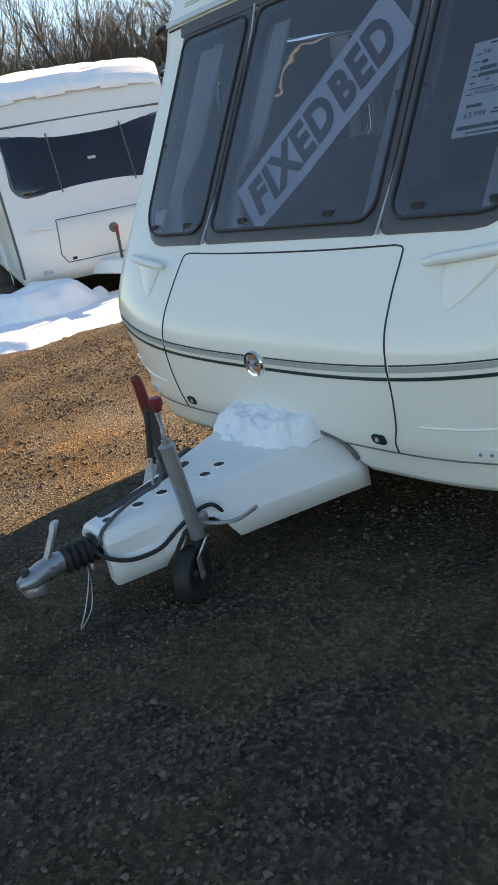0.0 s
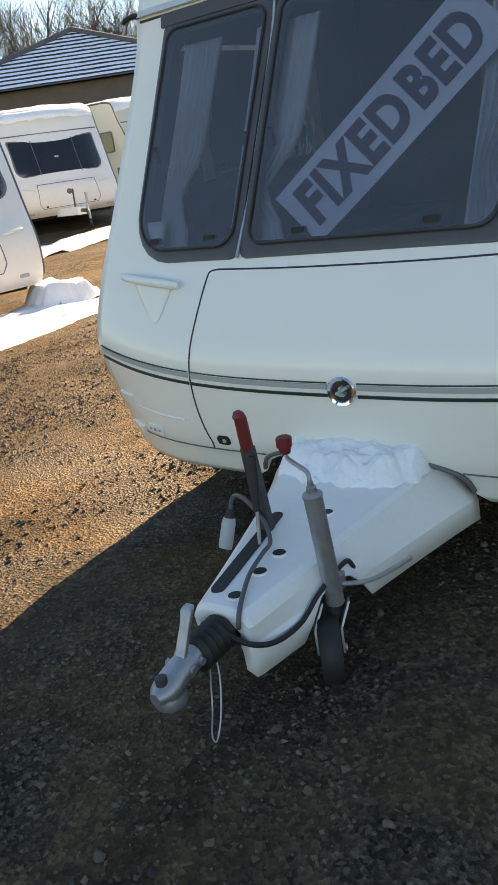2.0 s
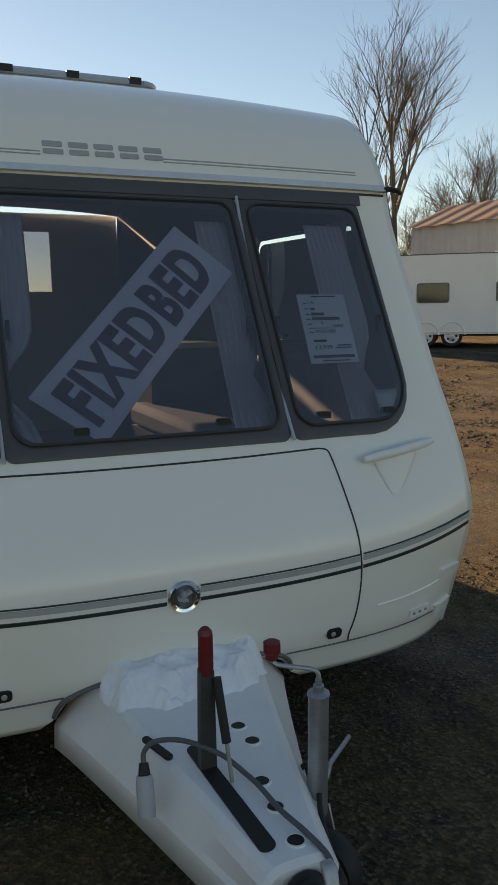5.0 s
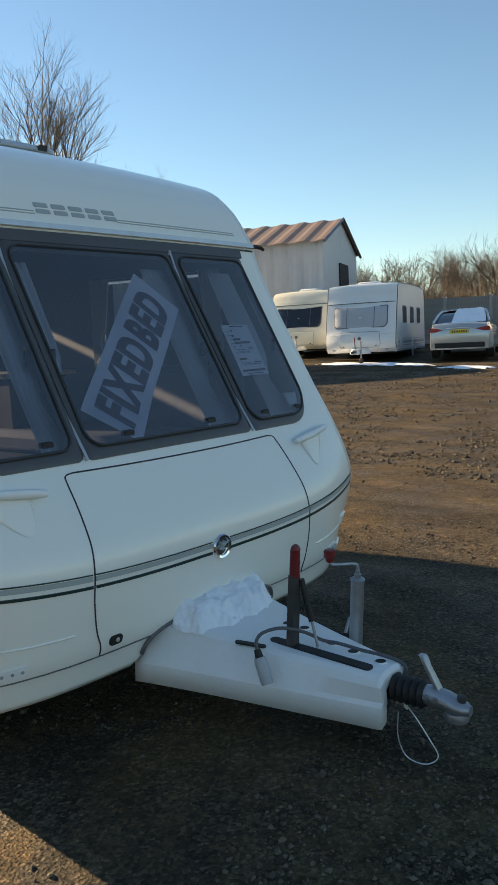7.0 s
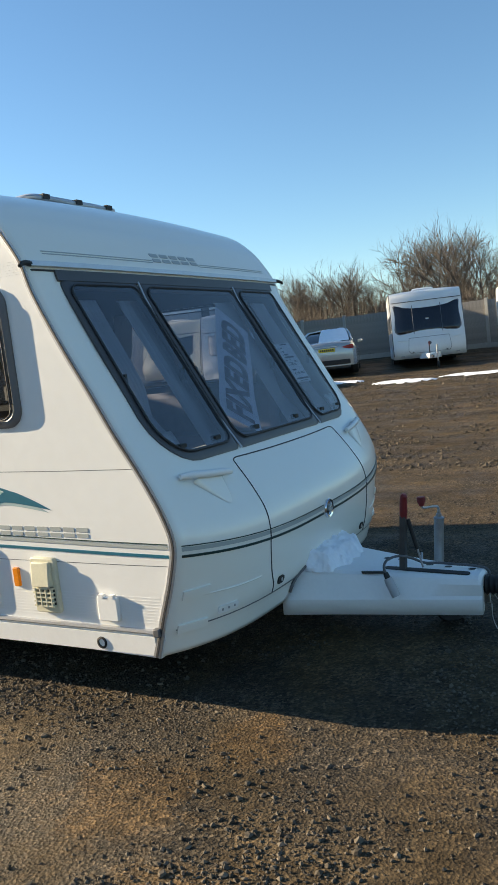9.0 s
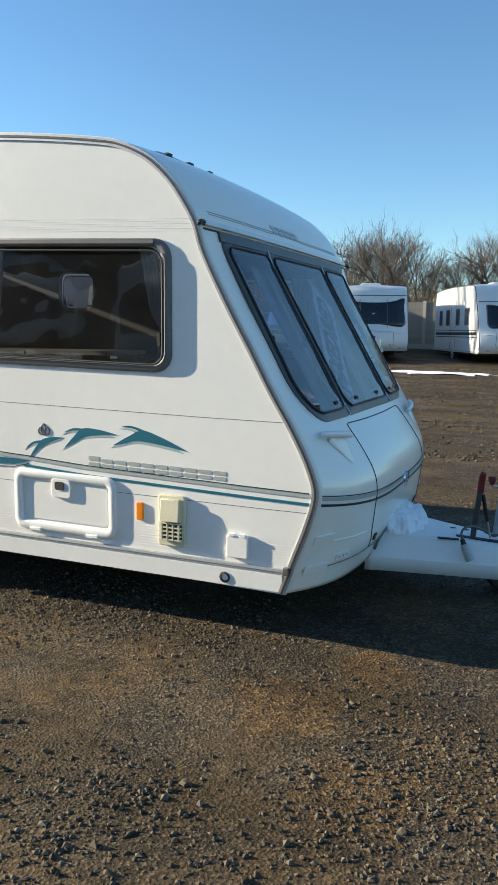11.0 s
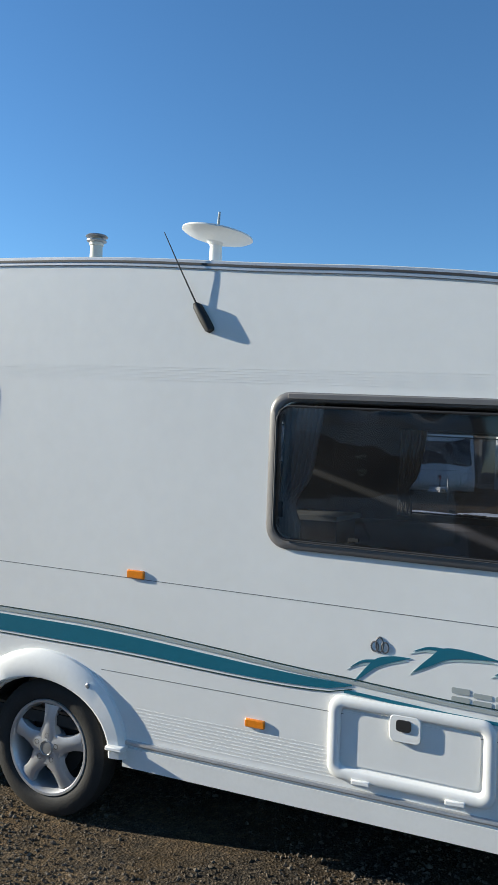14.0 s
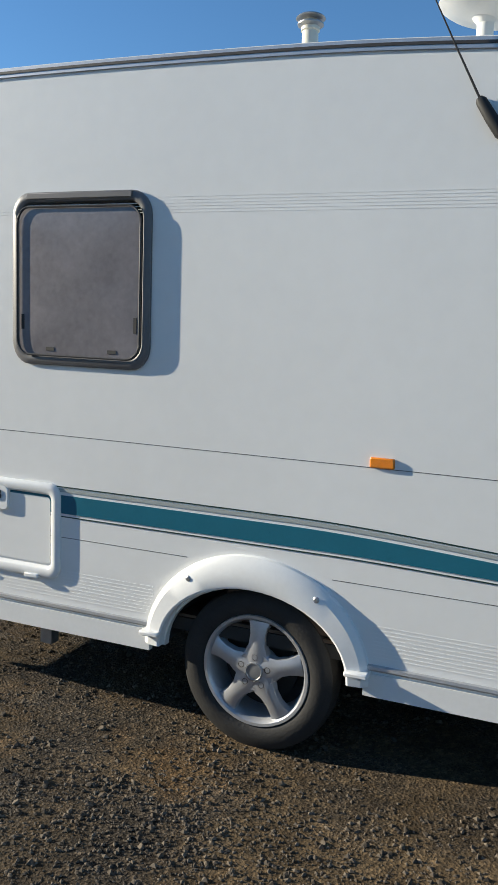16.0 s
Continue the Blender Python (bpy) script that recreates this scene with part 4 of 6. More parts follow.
b = Build().loft([arch_ring(0.455, 0.375, -0.002), arch_ring(0.452, 0.372, 0.016), arch_ring(0.430, 0.345, 0.034), arch_ring(0.385, 0.268, 0.040), arch_ring(0.377, 0.260, 0.036), arch_ring(0.375, 0.258, -0.03)], False, False)
arch = part("wheel_arch", b, M_TRIMWHITE, caravan, "white moulded wheel spat", angle=30)
for a in (52, 128):
    x, z = AX + 0.415 * math.cos(radians(a)), 0.29 + 0.335 * math.sin(radians(a))
    part("spat_screw", Build().lathe(on_side(x, z, 0.018), (0, -1, 0), [(0.013, 0), (0.013, 0.016), (0.007, 0.021), (0.0, 0.021)], 14), M_GALV, arch)
for s in (-1, 1):
    part("spat_foot", Build().box(on_side(AX + s * 0.415, 0.33, 0.030), (0.085, 0.06, 0.02)), M_TRIMWHITE, arch, bevel=0.006)
b = Build()
n = 24
b.loft([[Vector((AX + 0.372 * math.cos(math.pi * k / n), y, 0.29 + 0.258 * math.sin(math.pi * k / n))) for k in range(n + 1)] for y in (-1.09, -0.82)], False, False)
b.box((AX, -0.82, 0.40), (0.72, 0.01, 0.3))
part("wheel_housing", b, M_UNDER, caravan)


# wheel with five-spoke alloy
def build_wheel(cx, cy, cz, side, lean=0.04):
    wheel = thing("wheel", "", "", (0, 0, 0))
    wheel.parent = caravan
    ax = Vector((0, side, 0))
    R = 0.285 * 1.1
    tyre = Build().lathe((cx, cy, cz), ax, [(r * 1.1, h) for r, h in [(0.198, -0.12), (0.225, -0.125), (0.262, -0.118), (0.280, -0.09), (0.285, -0.06), (0.285, -0.02), (0.277, 0.012), (0.256, 0.026), (0.230, 0.030), (0.208, 0.026), (0.196, 0.016), (0.188, 0.0), (0.184, -0.118)]], 56)
    part("tyre", tyre, M_TYRE, wheel, "worn black tyre", angle=30)
    rim = Build().lathe((cx, cy, cz), ax, [(r * 1.1, h) for r, h in [(0.180, -0.12), (0.188, 0.0), (0.196, 0.016), (0.194, 0.023), (0.184, 0.022), (0.178, 0.012), (0.171, -0.006), (0.166, -0.03), (0.163, -0.116)]], 48)
    part("rim", rim, M_ALLOY, wheel, "silver five-spoke alloy rim", angle=30)
    part("brake_drum", Build().lathe((cx, cy, cz), ax, [(r * 1.1, h) for r, h in [(0.166, -0.112), (0.166, -0.10), (0.13, -0.098), (0.13, -0.062), (0.02, -0.06)]], 24), M_UNDER, wheel)
    for k in range(5):
        q = lean + 2 * math.pi * k / 5
        d, t = Vector((math.sin(q), 0, math.cos(q))), Vector((math.cos(q), 0, -math.sin(q)))
        rings = []
        for r, w, o in ((0.03, 0.058, 0.004), (0.075, 0.050, 0.004), (0.100, 0.037, 0.003), (0.14, 0.034, 0.0), (0.170, 0.040, -0.004), (0.192, 0.050, -0.010)):
            base = Vector((cx, cy, cz)) + d * r + ax * 0.020
            rings.append([base - t * w + ax * (o - 0.028), base - t * w * 0.86 + ax * (o - 0.004), base - t * w * 0.3 + ax * (o + 0.004), base + t * w * 0.3 + ax * (o + 0.004), base + t * w * 0.86 + ax * (o - 0.004), base + t * w + ax * (o - 0.028)])
        part("spoke", Build().loft(rings), M_ALLOY, wheel, angle=45)
    part("hub", Build().lathe((cx, cy, cz), ax, [(r * 1.1, h) for r, h in [(0.078, -0.03), (0.076, 0.014), (0.068, 0.024), (0.0, 0.026)]], 32), M_ALLOY, wheel)
    part("hub_cap", Build().lathe((cx, cy, cz), ax, [(r * 1.1, h) for r, h in [(0.033, 0.024), (0.033, 0.031), (0.028, 0.032), (0.026, 0.029), (0.0, 0.030)]], 24), M_GALV, wheel, "grey centre cap")
    for k in range(5):
        q = lean + 2 * math.pi * k / 5
        p = Vector((cx, cy, cz)) + Vector((math.sin(q), 0, math.cos(q))) * 0.056 + ax * 0.018
        part("wheel_bolt", Build().lathe(p, ax, [(0.013, 0.004), (0.013, 0.010), (0.010, 0.010), (0.006, 0.009), (0.0, 0.009)], 8), M_STEELDARK, wheel)
    return wheel


build_wheel(-3.115, -1.055, 0.235, -1)
build_wheel(-3.115, 1.055, 0.235, 1)

# rear corner steady, seen under the skirt
part("corner_steady", Build().box((-4.15, -0.98, 0.20), (0.06, 0.05, 0.14)), M_GALV, caravan)
part("corner_steady", Build().box((-0.55, -0.95, 0.225), (0.30, 0.04, 0.03)), M_STEELDARK, caravan)

# ---- roof fittings ----
RZ = wz(-1.7, 2.27) + 0.022
b = Build()
b.loft([[Vector((x, y, RZ + zz)) for x, y in rounded(-2.15 + o, -1.36 - o, -0.34 + o, 0.36 - o, 0.06, 4)] for o, zz in ((0.0, -0.03), (0.0, 0.015), (0.012, 0.035), (0.05, 0.055), (0.10, 0.062))])
rl = part("rooflight", b, M_BLINDS, caravan, "grey-tinted roof light")
ring = [Vector((x, y, RZ + 0.02)) for x, y in rounded(-2.155, -1.355, -0.345, 0.365, 0.06, 4)]
part("rooflight_rim", Build().tube(ring + ring[:1], 0.012, 8), M_ALU, rl)
for y in (-0.25, 0.01, 0.27):
    part("rooflight_catch", Build().box((-1.352, y, RZ + 0.025), (0.03, 0.05, 0.026)), M_RUBBER, rl)

DX, DY, DZ = -2.44, -0.90, wz(-2.44, 2.31)
b = Build().lathe((DX, DY, DZ), (0, 0, 1), [(0.060, 0), (0.056, 0.012), (0.030, 0.02), (0.027, 0.12), (0.046, 0.145)], 24)
dish = part("tv_aerial_dome", b, M_TRIMWHITE, caravan, "white disc television aerial on a stalk")
b = Build().lathe((DX, DY, DZ + 0.135), Vector((0.15, 0.02, 1)), [(0.03, 0.0), (0.08, 0.006), (0.140, 0.022), (0.161, 0.034), (0.159, 0.041), (0.136, 0.047), (0.05, 0.054), (0.0, 0.055)], 40)
part("disc", b, M_TRIMWHITE, dish, angle=50)
part("rod", Build().tube([(DX + 0.006, DY, DZ + 0.18), (DX + 0.012, DY, DZ + 0.272)], [0.008, 0.005], 8), M_DECALGREY, dish)
FX, FY, FZ = -3.02, -0.99, wz(-2.965, 2.342)
b = Build().lathe((FX, FY, FZ), (0, 0, 1), [(0.045, 0), (0.030, 0.02), (0.028, 0.085), (0.033, 0.087), (0.033, 0.098), (0.024, 0.100), (0.024, 0.125)], 24)
flue = part("roof_flue", b, M_CREAM, caravan, "pale roof flue with a louvred cap")
part("flue_cap", Build().lathe((FX, FY, FZ + 0.118), (0, 0, 1), [(0.046, 0.006), (0.052, 0.010), (0.047, 0.015), (0.016, 0.019), (0.0, 0.019)], 24), M_GALV, flue)
part("flue_cap", Build().lathe((FX, FY, FZ + 0.106), (0, 0, 1), [(0.022, -0.014), (0.046, 0.0), (0.046, 0.004), (0.022, 0.005)], 24), M_GALV, flue)

# whip aerial stuck to the side
A0, A1 = on_side(-2.405, 2.125, 0.012), on_side(-2.345, 2.035, 0.012)
d = (A1 - A0).normalized()
t = Vector((d.z, 0, -d.x))
b = Build()
b.loft([[A0 + d * s + t * u + Vector((0, v, 0)) for u, v in ((-w, 0.012), (-w, -0.012), (-w * 0.5, -0.02), (w * 0.5, -0.02), (w, -0.012), (w, 0.012))] for s, w in ((-0.012, 0.010), (0.0, 0.017), (0.06, 0.019), (0.115, 0.018), (0.125, 0.012))])
whip = part("radio_aerial", b, M_RUBBER, caravan, "black stick-on whip aerial", angle=50)
part("whip", Build().tube([A0 - d * 0.005, on_side(-2.485, 2.275, 0.03), on_side(-2.56, 2.42, 0.045)], [0.004, 0.003, 0.002], 6), M_RUBBER, whip)


# ---- drawbar, its fairing and what stands on it ----
def cover_section(x):
    t = max(0.0, min(1.0, (x + 0.12) / 0.85))
    wb = 0.365 - 0.275 * t ** 0.92
    wt = 0.275 - 0.200 * t ** 0.85
    zt = 0.325 + 0.045 * (1 - t) ** 1.5 - 0.022 * t
    zb = 0.170 - 0.040 * t
    return wb, wt, zt, zb


def cover_z(x, y):
    return cover_section(x)[2] + 0.006 * (1 - min(1, abs(y) / 0.25))


def build_cover():
    b = Build()
    rings = []
    for i in range(25):
        x = -0.12 + 0.85 * i / 24
        wb, wt, zt, zb = cover_section(x)
        zr = zb
        if 0.36 < x < 0.56:
            zr = zb + 0.12 * math.sin(math.pi * (x - 0.36) / 0.20) ** 0.5
        ring = [(-wb, zb), (-wb + 0.004, zb + 0.07), (-wb + 0.012, zb + 0.085), (-wt - 0.012, zt - 0.035), (-wt, zt - 0.012), (-wt + 0.018, zt), (-wt * 0.5, zt + 0.004), (0, zt + 0.006),
                (wt * 0.5, zt + 0.004), (wt - 0.018, zt), (wt, zt - 0.012), (wt + 0.012, zt - 0.035), (wb - 0.012, max(zr, zb + 0.085)), (wb - 0.004, max(zr, zb + 0.07)), (wb, zr)]
        rings.append([Vector((x, y, z)) for y, z in ring])
    x = 0.742
    wb, wt, zt, zb = cover_section(0.73)
    rings.append([Vector((x, v.y * 0.93, v.z - 0.012 * (v.z > 0.28))) for v in rings[-1]])
    rings.append([Vector((x + 0.004, v.y * 0.7, 0.20 + (v.z - 0.20) * 0.75)) for v in rings[-1]])
    return b.loft(rings, False, False)


cov = part("drawbar_cover", build_cover(), M_TRIMWHITE, caravan, "white moulded drawbar cover", angle=17)
m = cov.modifiers.new("thickness", 'SOLIDIFY')
m.thickness, m.offset = 0.006, -1
for hx, hy in ((0.265, 0.052), (0.335, 0.062), (0.485, 0.022), (0.575, 0.016), (0.685, 0.012)):
    z = cover_z(hx, hy)
    rim = part("hole_rim", Build().lathe((hx, hy, z), (0, 0, 1), [(0.024, -0.002), (0.023, 0.003), (0.019, 0.003), (0.017, -0.001)], 20), M_TRIMWHITE, cov)
    part("hole", Build().lathe((hx, hy, z), (0, 0, 1), [(0.018, -0.004), (0.018, 0.0015), (0.0, 0.0015)], 20), M_RUBBER, cov, "dark hole")
for (xa, ya), (xb, yb), wd in (((0.30, -0.085), (0.69, -0.046), 0.019), ((0.22, -0.185), (0.325, -0.145), 0.010)):
    dd = Vector((xb - xa, yb - ya, 0))
    L = dd.length
    q = math.atan2(dd.y, dd.x)
    pts = []
    for u, v in rounded(0, L, -wd, wd, wd * 0.95, 5):
        x, y = xa + u * math.cos(q) - v * math.sin(q), ya + u * math.sin(q) + v * math.cos(q)
        pts.append((x, y))
    part("slot", Build().loft([[Vector((x, y, cover_z(x, y) + o)) for x, y in pts] for o in (-0.004, 0.0022)]), M_RUBBER, cov, "dark slot")

# steel drawbar under the cover, bellows and coupling head
b = Build()
for s in (-1, 1):
    b.tube([(-0.9, s * 0.55, 0.27), (0.62, s * 0.045, 0.235)], 0.035, 6)
b.box((0.62, 0, 0.235), (0.22, 0.11, 0.08))
part("drawbar", b, M_STEELDARK, caravan, "steel A-frame drawbar")
b = Build()
prof = []
for k in range(13):
    prof.append((0.047 if k % 2 else 0.036, 0.012 * k))
b.lathe((0.715, 0, 0.245), (1, 0, 0.03), prof, 24)
part("bellows", b, M_RUBBER, caravan, "black rubber bellows", angle=20)
b = Build()
rings = []
for x, w, h, z in ((0.85, 0.030, 0.030, 0.252), (0.88, 0.032, 0.034, 0.252), (0.93, 0.034, 0.032, 0.248), (0.96, 0.036, 0.026, 0.242), (0.985, 0.030, 0.022, 0.238), (1.005, 0.014, 0.016, 0.236)):
    rings.append([Vector((x, w * math.cos(q), z + h * math.sin(q))) for q in (2 * math.pi * k / 14 for k in range(14))])
b.loft(rings)
hitch = part("coupling_head", b, M_GALV, caravan, "galvanised coupling head")
part("coupling_lip", Build().lathe((0.958, 0, 0.208), (0, 0, 1), [(0.036, -0.012), (0.040, 0.0), (0.036, 0.016)], 20), M_GALV, hitch)
part("coupling_bolt", Build().lathe((0.975, 0, 0.262), (0, 0, 1), [(0.014, -0.004), (0.014, 0.014), (0.008, 0.018), (0, 0.018)], 14), M_STEELDARK, hitch)
for x in (0.872, 0.905):
    part("coupling_bolt", Build().lathe((x, 0.030, 0.256), (0, 1, 0), [(0.010, 0), (0.010, 0.010), (0, 0.010)], 6), M_GALV, hitch)
    part("coupling_bolt", Build().lathe((x, -0.030, 0.256), (0, -1, 0), [(0.010, 0), (0.010, 0.010), (0, 0.010)], 6), M_GALV, hitch)
b = Build().loft([[Vector((x + ddx, y, z)) for ddx, y in ((-0.008, -w), (0.008, -w), (0.008, w), (-0.008, w))] for x, z, w in ((0.905, 0.270, 0.014), (0.888, 0.30, 0.014), (0.862, 0.345, 0.013), (0.850, 0.372, 0.015), (0.842, 0.378, 0.012))])
part("coupling_lever", b, M_GALV, hitch, "galvanised coupling lever", bevel=0.003)

# handbrake lever with red grip and gas strut
tip, foot = Vector((0.422, -0.083, 0.675)), Vector((0.385, -0.074, 0.30))
d = (tip - foot).normalized()
sd = Vector((0, 1, 0))
fw = d.cross(sd)
b = Build()
b.loft([[foot + d * s + sd * u + fw * v for u, v in ((-w, -0.012), (w, -0.012), (w, 0.014), (w * 0.6, 0.014), (w * 0.6, -0.004), (-w * 0.6, -0.004), (-w * 0.6, 0.014), (-w, 0.014))] for s, w in ((0, 0.020), (0.16, 0.018), (0.285, 0.016))])
lever = part("handbrake_lever", b, M_STEELDARK, caravan, "dark steel handbrake lever with a red grip")
b = Build().tube([foot + d * s for s in (0.275, 0.29, 0.33, 0.37)] + [tip + Vector((0.004, -0.002, 0.004)), tip + Vector((0.006, -0.003, 0.014))], [0.016, 0.018, 0.018, 0.017, 0.017, 0.010], 12)
part("grip", b, M_RED, lever, "red plastic grip")
part("gas_strut", Build().tube([(0.425, -0.060, 0.565), (0.455, -0.050, 0.42)], 0.011, 10), M_RUBBER, lever, "black gas strut")
part("strut_rod", Build().tube([(0.455, -0.050, 0.42), (0.473, -0.045, 0.33)], 0.005, 8), M_GALV, lever)

# jockey wheel with crank
b = Build().lathe((0.478, 0.170, 0.20), Vector((0.03, -0.012, 0.32)), [(0.024, 0), (0.024, 0.315), (0.026, 0.316), (0.026, 0.322), (0.018, 0.328), (0, 0.328)], 24)
jockey = part("jockey_wheel", b, M_GALV, caravan, "galvanised jockey wheel post", angle=40)
part("inner_tube", Build().lathe((0.490, 0.168, 0.11), (-0.1, 0.0, 1), [(0.019, 0), (0.019, 0.10)], 16), M_RUBBER, jockey, "black inner tube")
part("winder_nut", Build().lathe((0.508, 0.158, 0.525), (0.08, -0.03, 1), [(0.013, 0), (0.013, 0.015), (0.008, 0.018), (0.008, 0.03)], 12), M_GALV, jockey)
part("crank", Build().tube(smooth_path([(0.511, 0.157, 0.545), (0.510, 0.156, 0.568), (0.502, 0.145, 0.578), (0.475, 0.095, 0.584), (0.462, 0.072, 0.588), (0.458, 0.066, 0.598), (0.457, 0.065, 0.615)], 4), 0.0058, 8), M_GALV, jockey, "bent steel crank")
kb = part("knob", Build().lathe((0.457, 0.065, 0.600), (0, 0, 1), [(0.008, -0.004), (0.014, 0.0), (0.016, 0.012), (0.021, 0.018), (0.021, 0.040), (0.017, 0.043), (0, 0.043)], 8), M_RED, jockey, "dark red knob")
part("clamp", Build().box((0.46, 0.145, 0.245), (0.06, 0.075, 0.05)).box((0.45, 0.10, 0.24), (0.03, 0.10, 0.07)), M_GALV, jockey, bevel=0.006)
part("clamp_handle", Build().tube(smooth_path([(0.455, 0.175, 0.242), (0.430, 0.215, 0.238), (0.395, 0.245, 0.236), (0.372, 0.262, 0.240), (0.360, 0.295, 0.262), (0.350, 0.332, 0.290)], 4), 0.0065, 8), M_GALV, jockey)
WC, WA = Vector((0.525, 0.168, 0.088)), Vector((-0.50, 0.86, 0.0)).normalized()
part("jockey_tyre", Build().lathe(WC, WA, [(0.062, -0.026), (0.082, -0.028), (0.090, -0.016), (0.092, 0.0), (0.090, 0.016), (0.082, 0.028), (0.062, 0.026), (0.060, 0.012)], 36), M_RUBBER, jockey, "black solid tyre")
part("jockey_rim", Build().lathe(WC, WA, [(0.060, -0.02), (0.062, 0.018), (0.052, 0.012), (0.020, 0.010), (0.016, 0.024), (0, 0.024)], 28), M_DARKGREY, jockey)
for s in (-1, 1):
    o = WA * 0.034 * s
    b = Build()
    side_v = WA.cross(Vector((0, 0, 1)))
    b.loft([[p + o + side_v * u + WA * v for u, v in ((-0.011, -0.003), (0.011, -0.003), (0.011, 0.003), (-0.011, 0.003))] for p in (WC - Vector((0, 0, 0.012)), WC + Vector((-0.002, -0.003, 0.06)), Vector((0.479, 0.170, 0.205)))])
    part("fork", b, M_GALV, jockey)
part("fork_bolt", Build().lathe(WC + WA * 0.034, WA, [(0.010, 0), (0.010, 0.008), (0, 0.009)], 10), M_GALV, jockey)

# lighting cable with its plug, black brake cable, breakaway wire
b = Build().tube(smooth_path([(0.352, -0.218, 0.345), (0.345, -0.216, 0.375), (0.352, -0.19, 0.400), (0.385, -0.13, 0.405), (0.425, -0.055, 0.375), (0.47, -0.012, 0.342), (0.53, 0.0, 0.340), (0.61, 0.012, 0.332), (0.68, 0.035, 0.322), (0.735, 0.055, 0.305), (0.752, 0.06, 0.28), (0.74, 0.05, 0.262)], 6), 0.0062, 8)
cable = part("lighting_cable", b, M_CABLE, caravan, "grey lighting cable", angle=80)
part("plug_neck", Build().tube([(0.350, -0.219, 0.352), (0.362, -0.221, 0.322)], [0.011, 0.015], 12), M_RUBBER, cable)
part("plug", Build().tube([(0.360, -0.221, 0.327), (0.366, -0.222, 0.312), (0.392, -0.226, 0.252), (0.396, -0.227, 0.244)], [0.018, 0.021, 0.021, 0.019], 16), M_PLUG, cable, "grey seven-pin plug")
part("black_cable", Build().tube(smooth_path([(0.72, -0.03, 0.275), (0.765, 0.03, 0.262), (0.755, 0.085, 0.235), (0.69, 0.115, 0.205), (0.60, 0.135, 0.205), (0.53, 0.15, 0.245), (0.47, 0.175, 0.285), (0.41, 0.18, 0.285), (0.37, 0.175, 0.24)], 6), 0.0068, 8), M_RUBBER, caravan, "black cable", angle=80)
part("breakaway_wire", Build().tube(smooth_path([(0.77, -0.02, 0.225), (0.80, 0.015, 0.16), (0.845, 0.035, 0.08), (0.875, 0.035, 0.030), (0.850, 0.0, 0.012), (0.80, -0.03, 0.035), (0.775, -0.04, 0.10), (0.772, -0.03, 0.18)], 6), 0.0022, 6), M_ALU, caravan, "thin breakaway wire")

# heap of old snow on the cover
def snow_heap(name, label, inside, height, x0, x1, y0, y1, base, n, seed, parent=None, lump=9.0, edge=0.55):
    b = Build()
    idx, vs, fs = {}, [], []
    nx = n
    ny = max(4, int(n * (y1 - y0) / (x1 - x0)))
    for i in range(nx + 1):
        for j in range(ny + 1):
            x, y = x0 + (x1 - x0) * i / nx, y0 + (y1 - y0) * j / ny
            k = inside(x, y)
            wob = 0.34 * noise.noise(Vector((x * lump, y * lump, seed))) + 0.12 * noise.noise(Vector((x * lump * 2.7, y * lump * 2.7, seed + 3)))
            k = k + wob
            if k > -0.05:
                idx[i, j] = len(vs)
                vs.append((x, y, base(x, y) - 0.01 + height * min(1.0, max(0.0, k * 1.6)) ** edge * (0.85 + 0.55 * wob)))
    for i in range(nx):
        for j in range(ny):
            q = [(i, j), (i + 1, j), (i + 1, j + 1), (i, j + 1)]
            if all(c in idx for c in q):
                fs.append([idx[c] for c in q])
    b.add(vs, fs)
    ob = part(name, b, M_SNOW, parent, angle=180)
    return tagged(ob, label, "snow", kind="" if parent else "stuff")


heap = snow_heap("snow_clump", "heap of melting snow on the white drawbar cover", lambda x, y: 1.0 - ((x + 0.03) / 0.155) ** 2 - (y / 0.245) ** 4, 0.095, -0.14, 0.24, -0.32, 0.32, cover_z, 110, 2.0, lump=17, edge=0.8)
del heap["kind"]

# ---- behind the glass ----
def banner_place(u, v, w):
    """u along the banner, v up it."""
    u, v = u / 0.745, v / 0.25
    y, z = -0.152 + 0.537 * u - 0.201 * v + 0.021 * u * v, 1.022 + 0.519 * u + 0.141 * v + 0.018 * u * v
    return on_front(y, z, -0.016 + w)


ban = thing("window_banner", "white banner with bold purple letters inside a caravan's front window", "banner")
b = Build()
b.loft([[banner_place(0.745 * i / 24, 0.25 * j / 10, 0.0) for j in range(11)] for i in range(25)], False, False)
part("sheet", b, M_BANNER, ban, smooth=False)
for word, u0, wd in (("FIXED", 0.035, 0.395), ("BED", 0.447, 0.25)):
    letters("banner_lettering", word, wd, 0.168, lambda u, v, w: banner_place(u0 + u, 0.041 + v, 0.003 + w), M_BANNERINK, ban, "bold purple-brown letters", bold=0.045, shear=0.08)


def note_place(u, v, w):
    y, z = 0.60 + 0.195 * u / 0.21 + 0.01 * v / 0.297, 1.225 + 0.24 * v / 0.297
    return on_front(y, z, -0.014 + w)


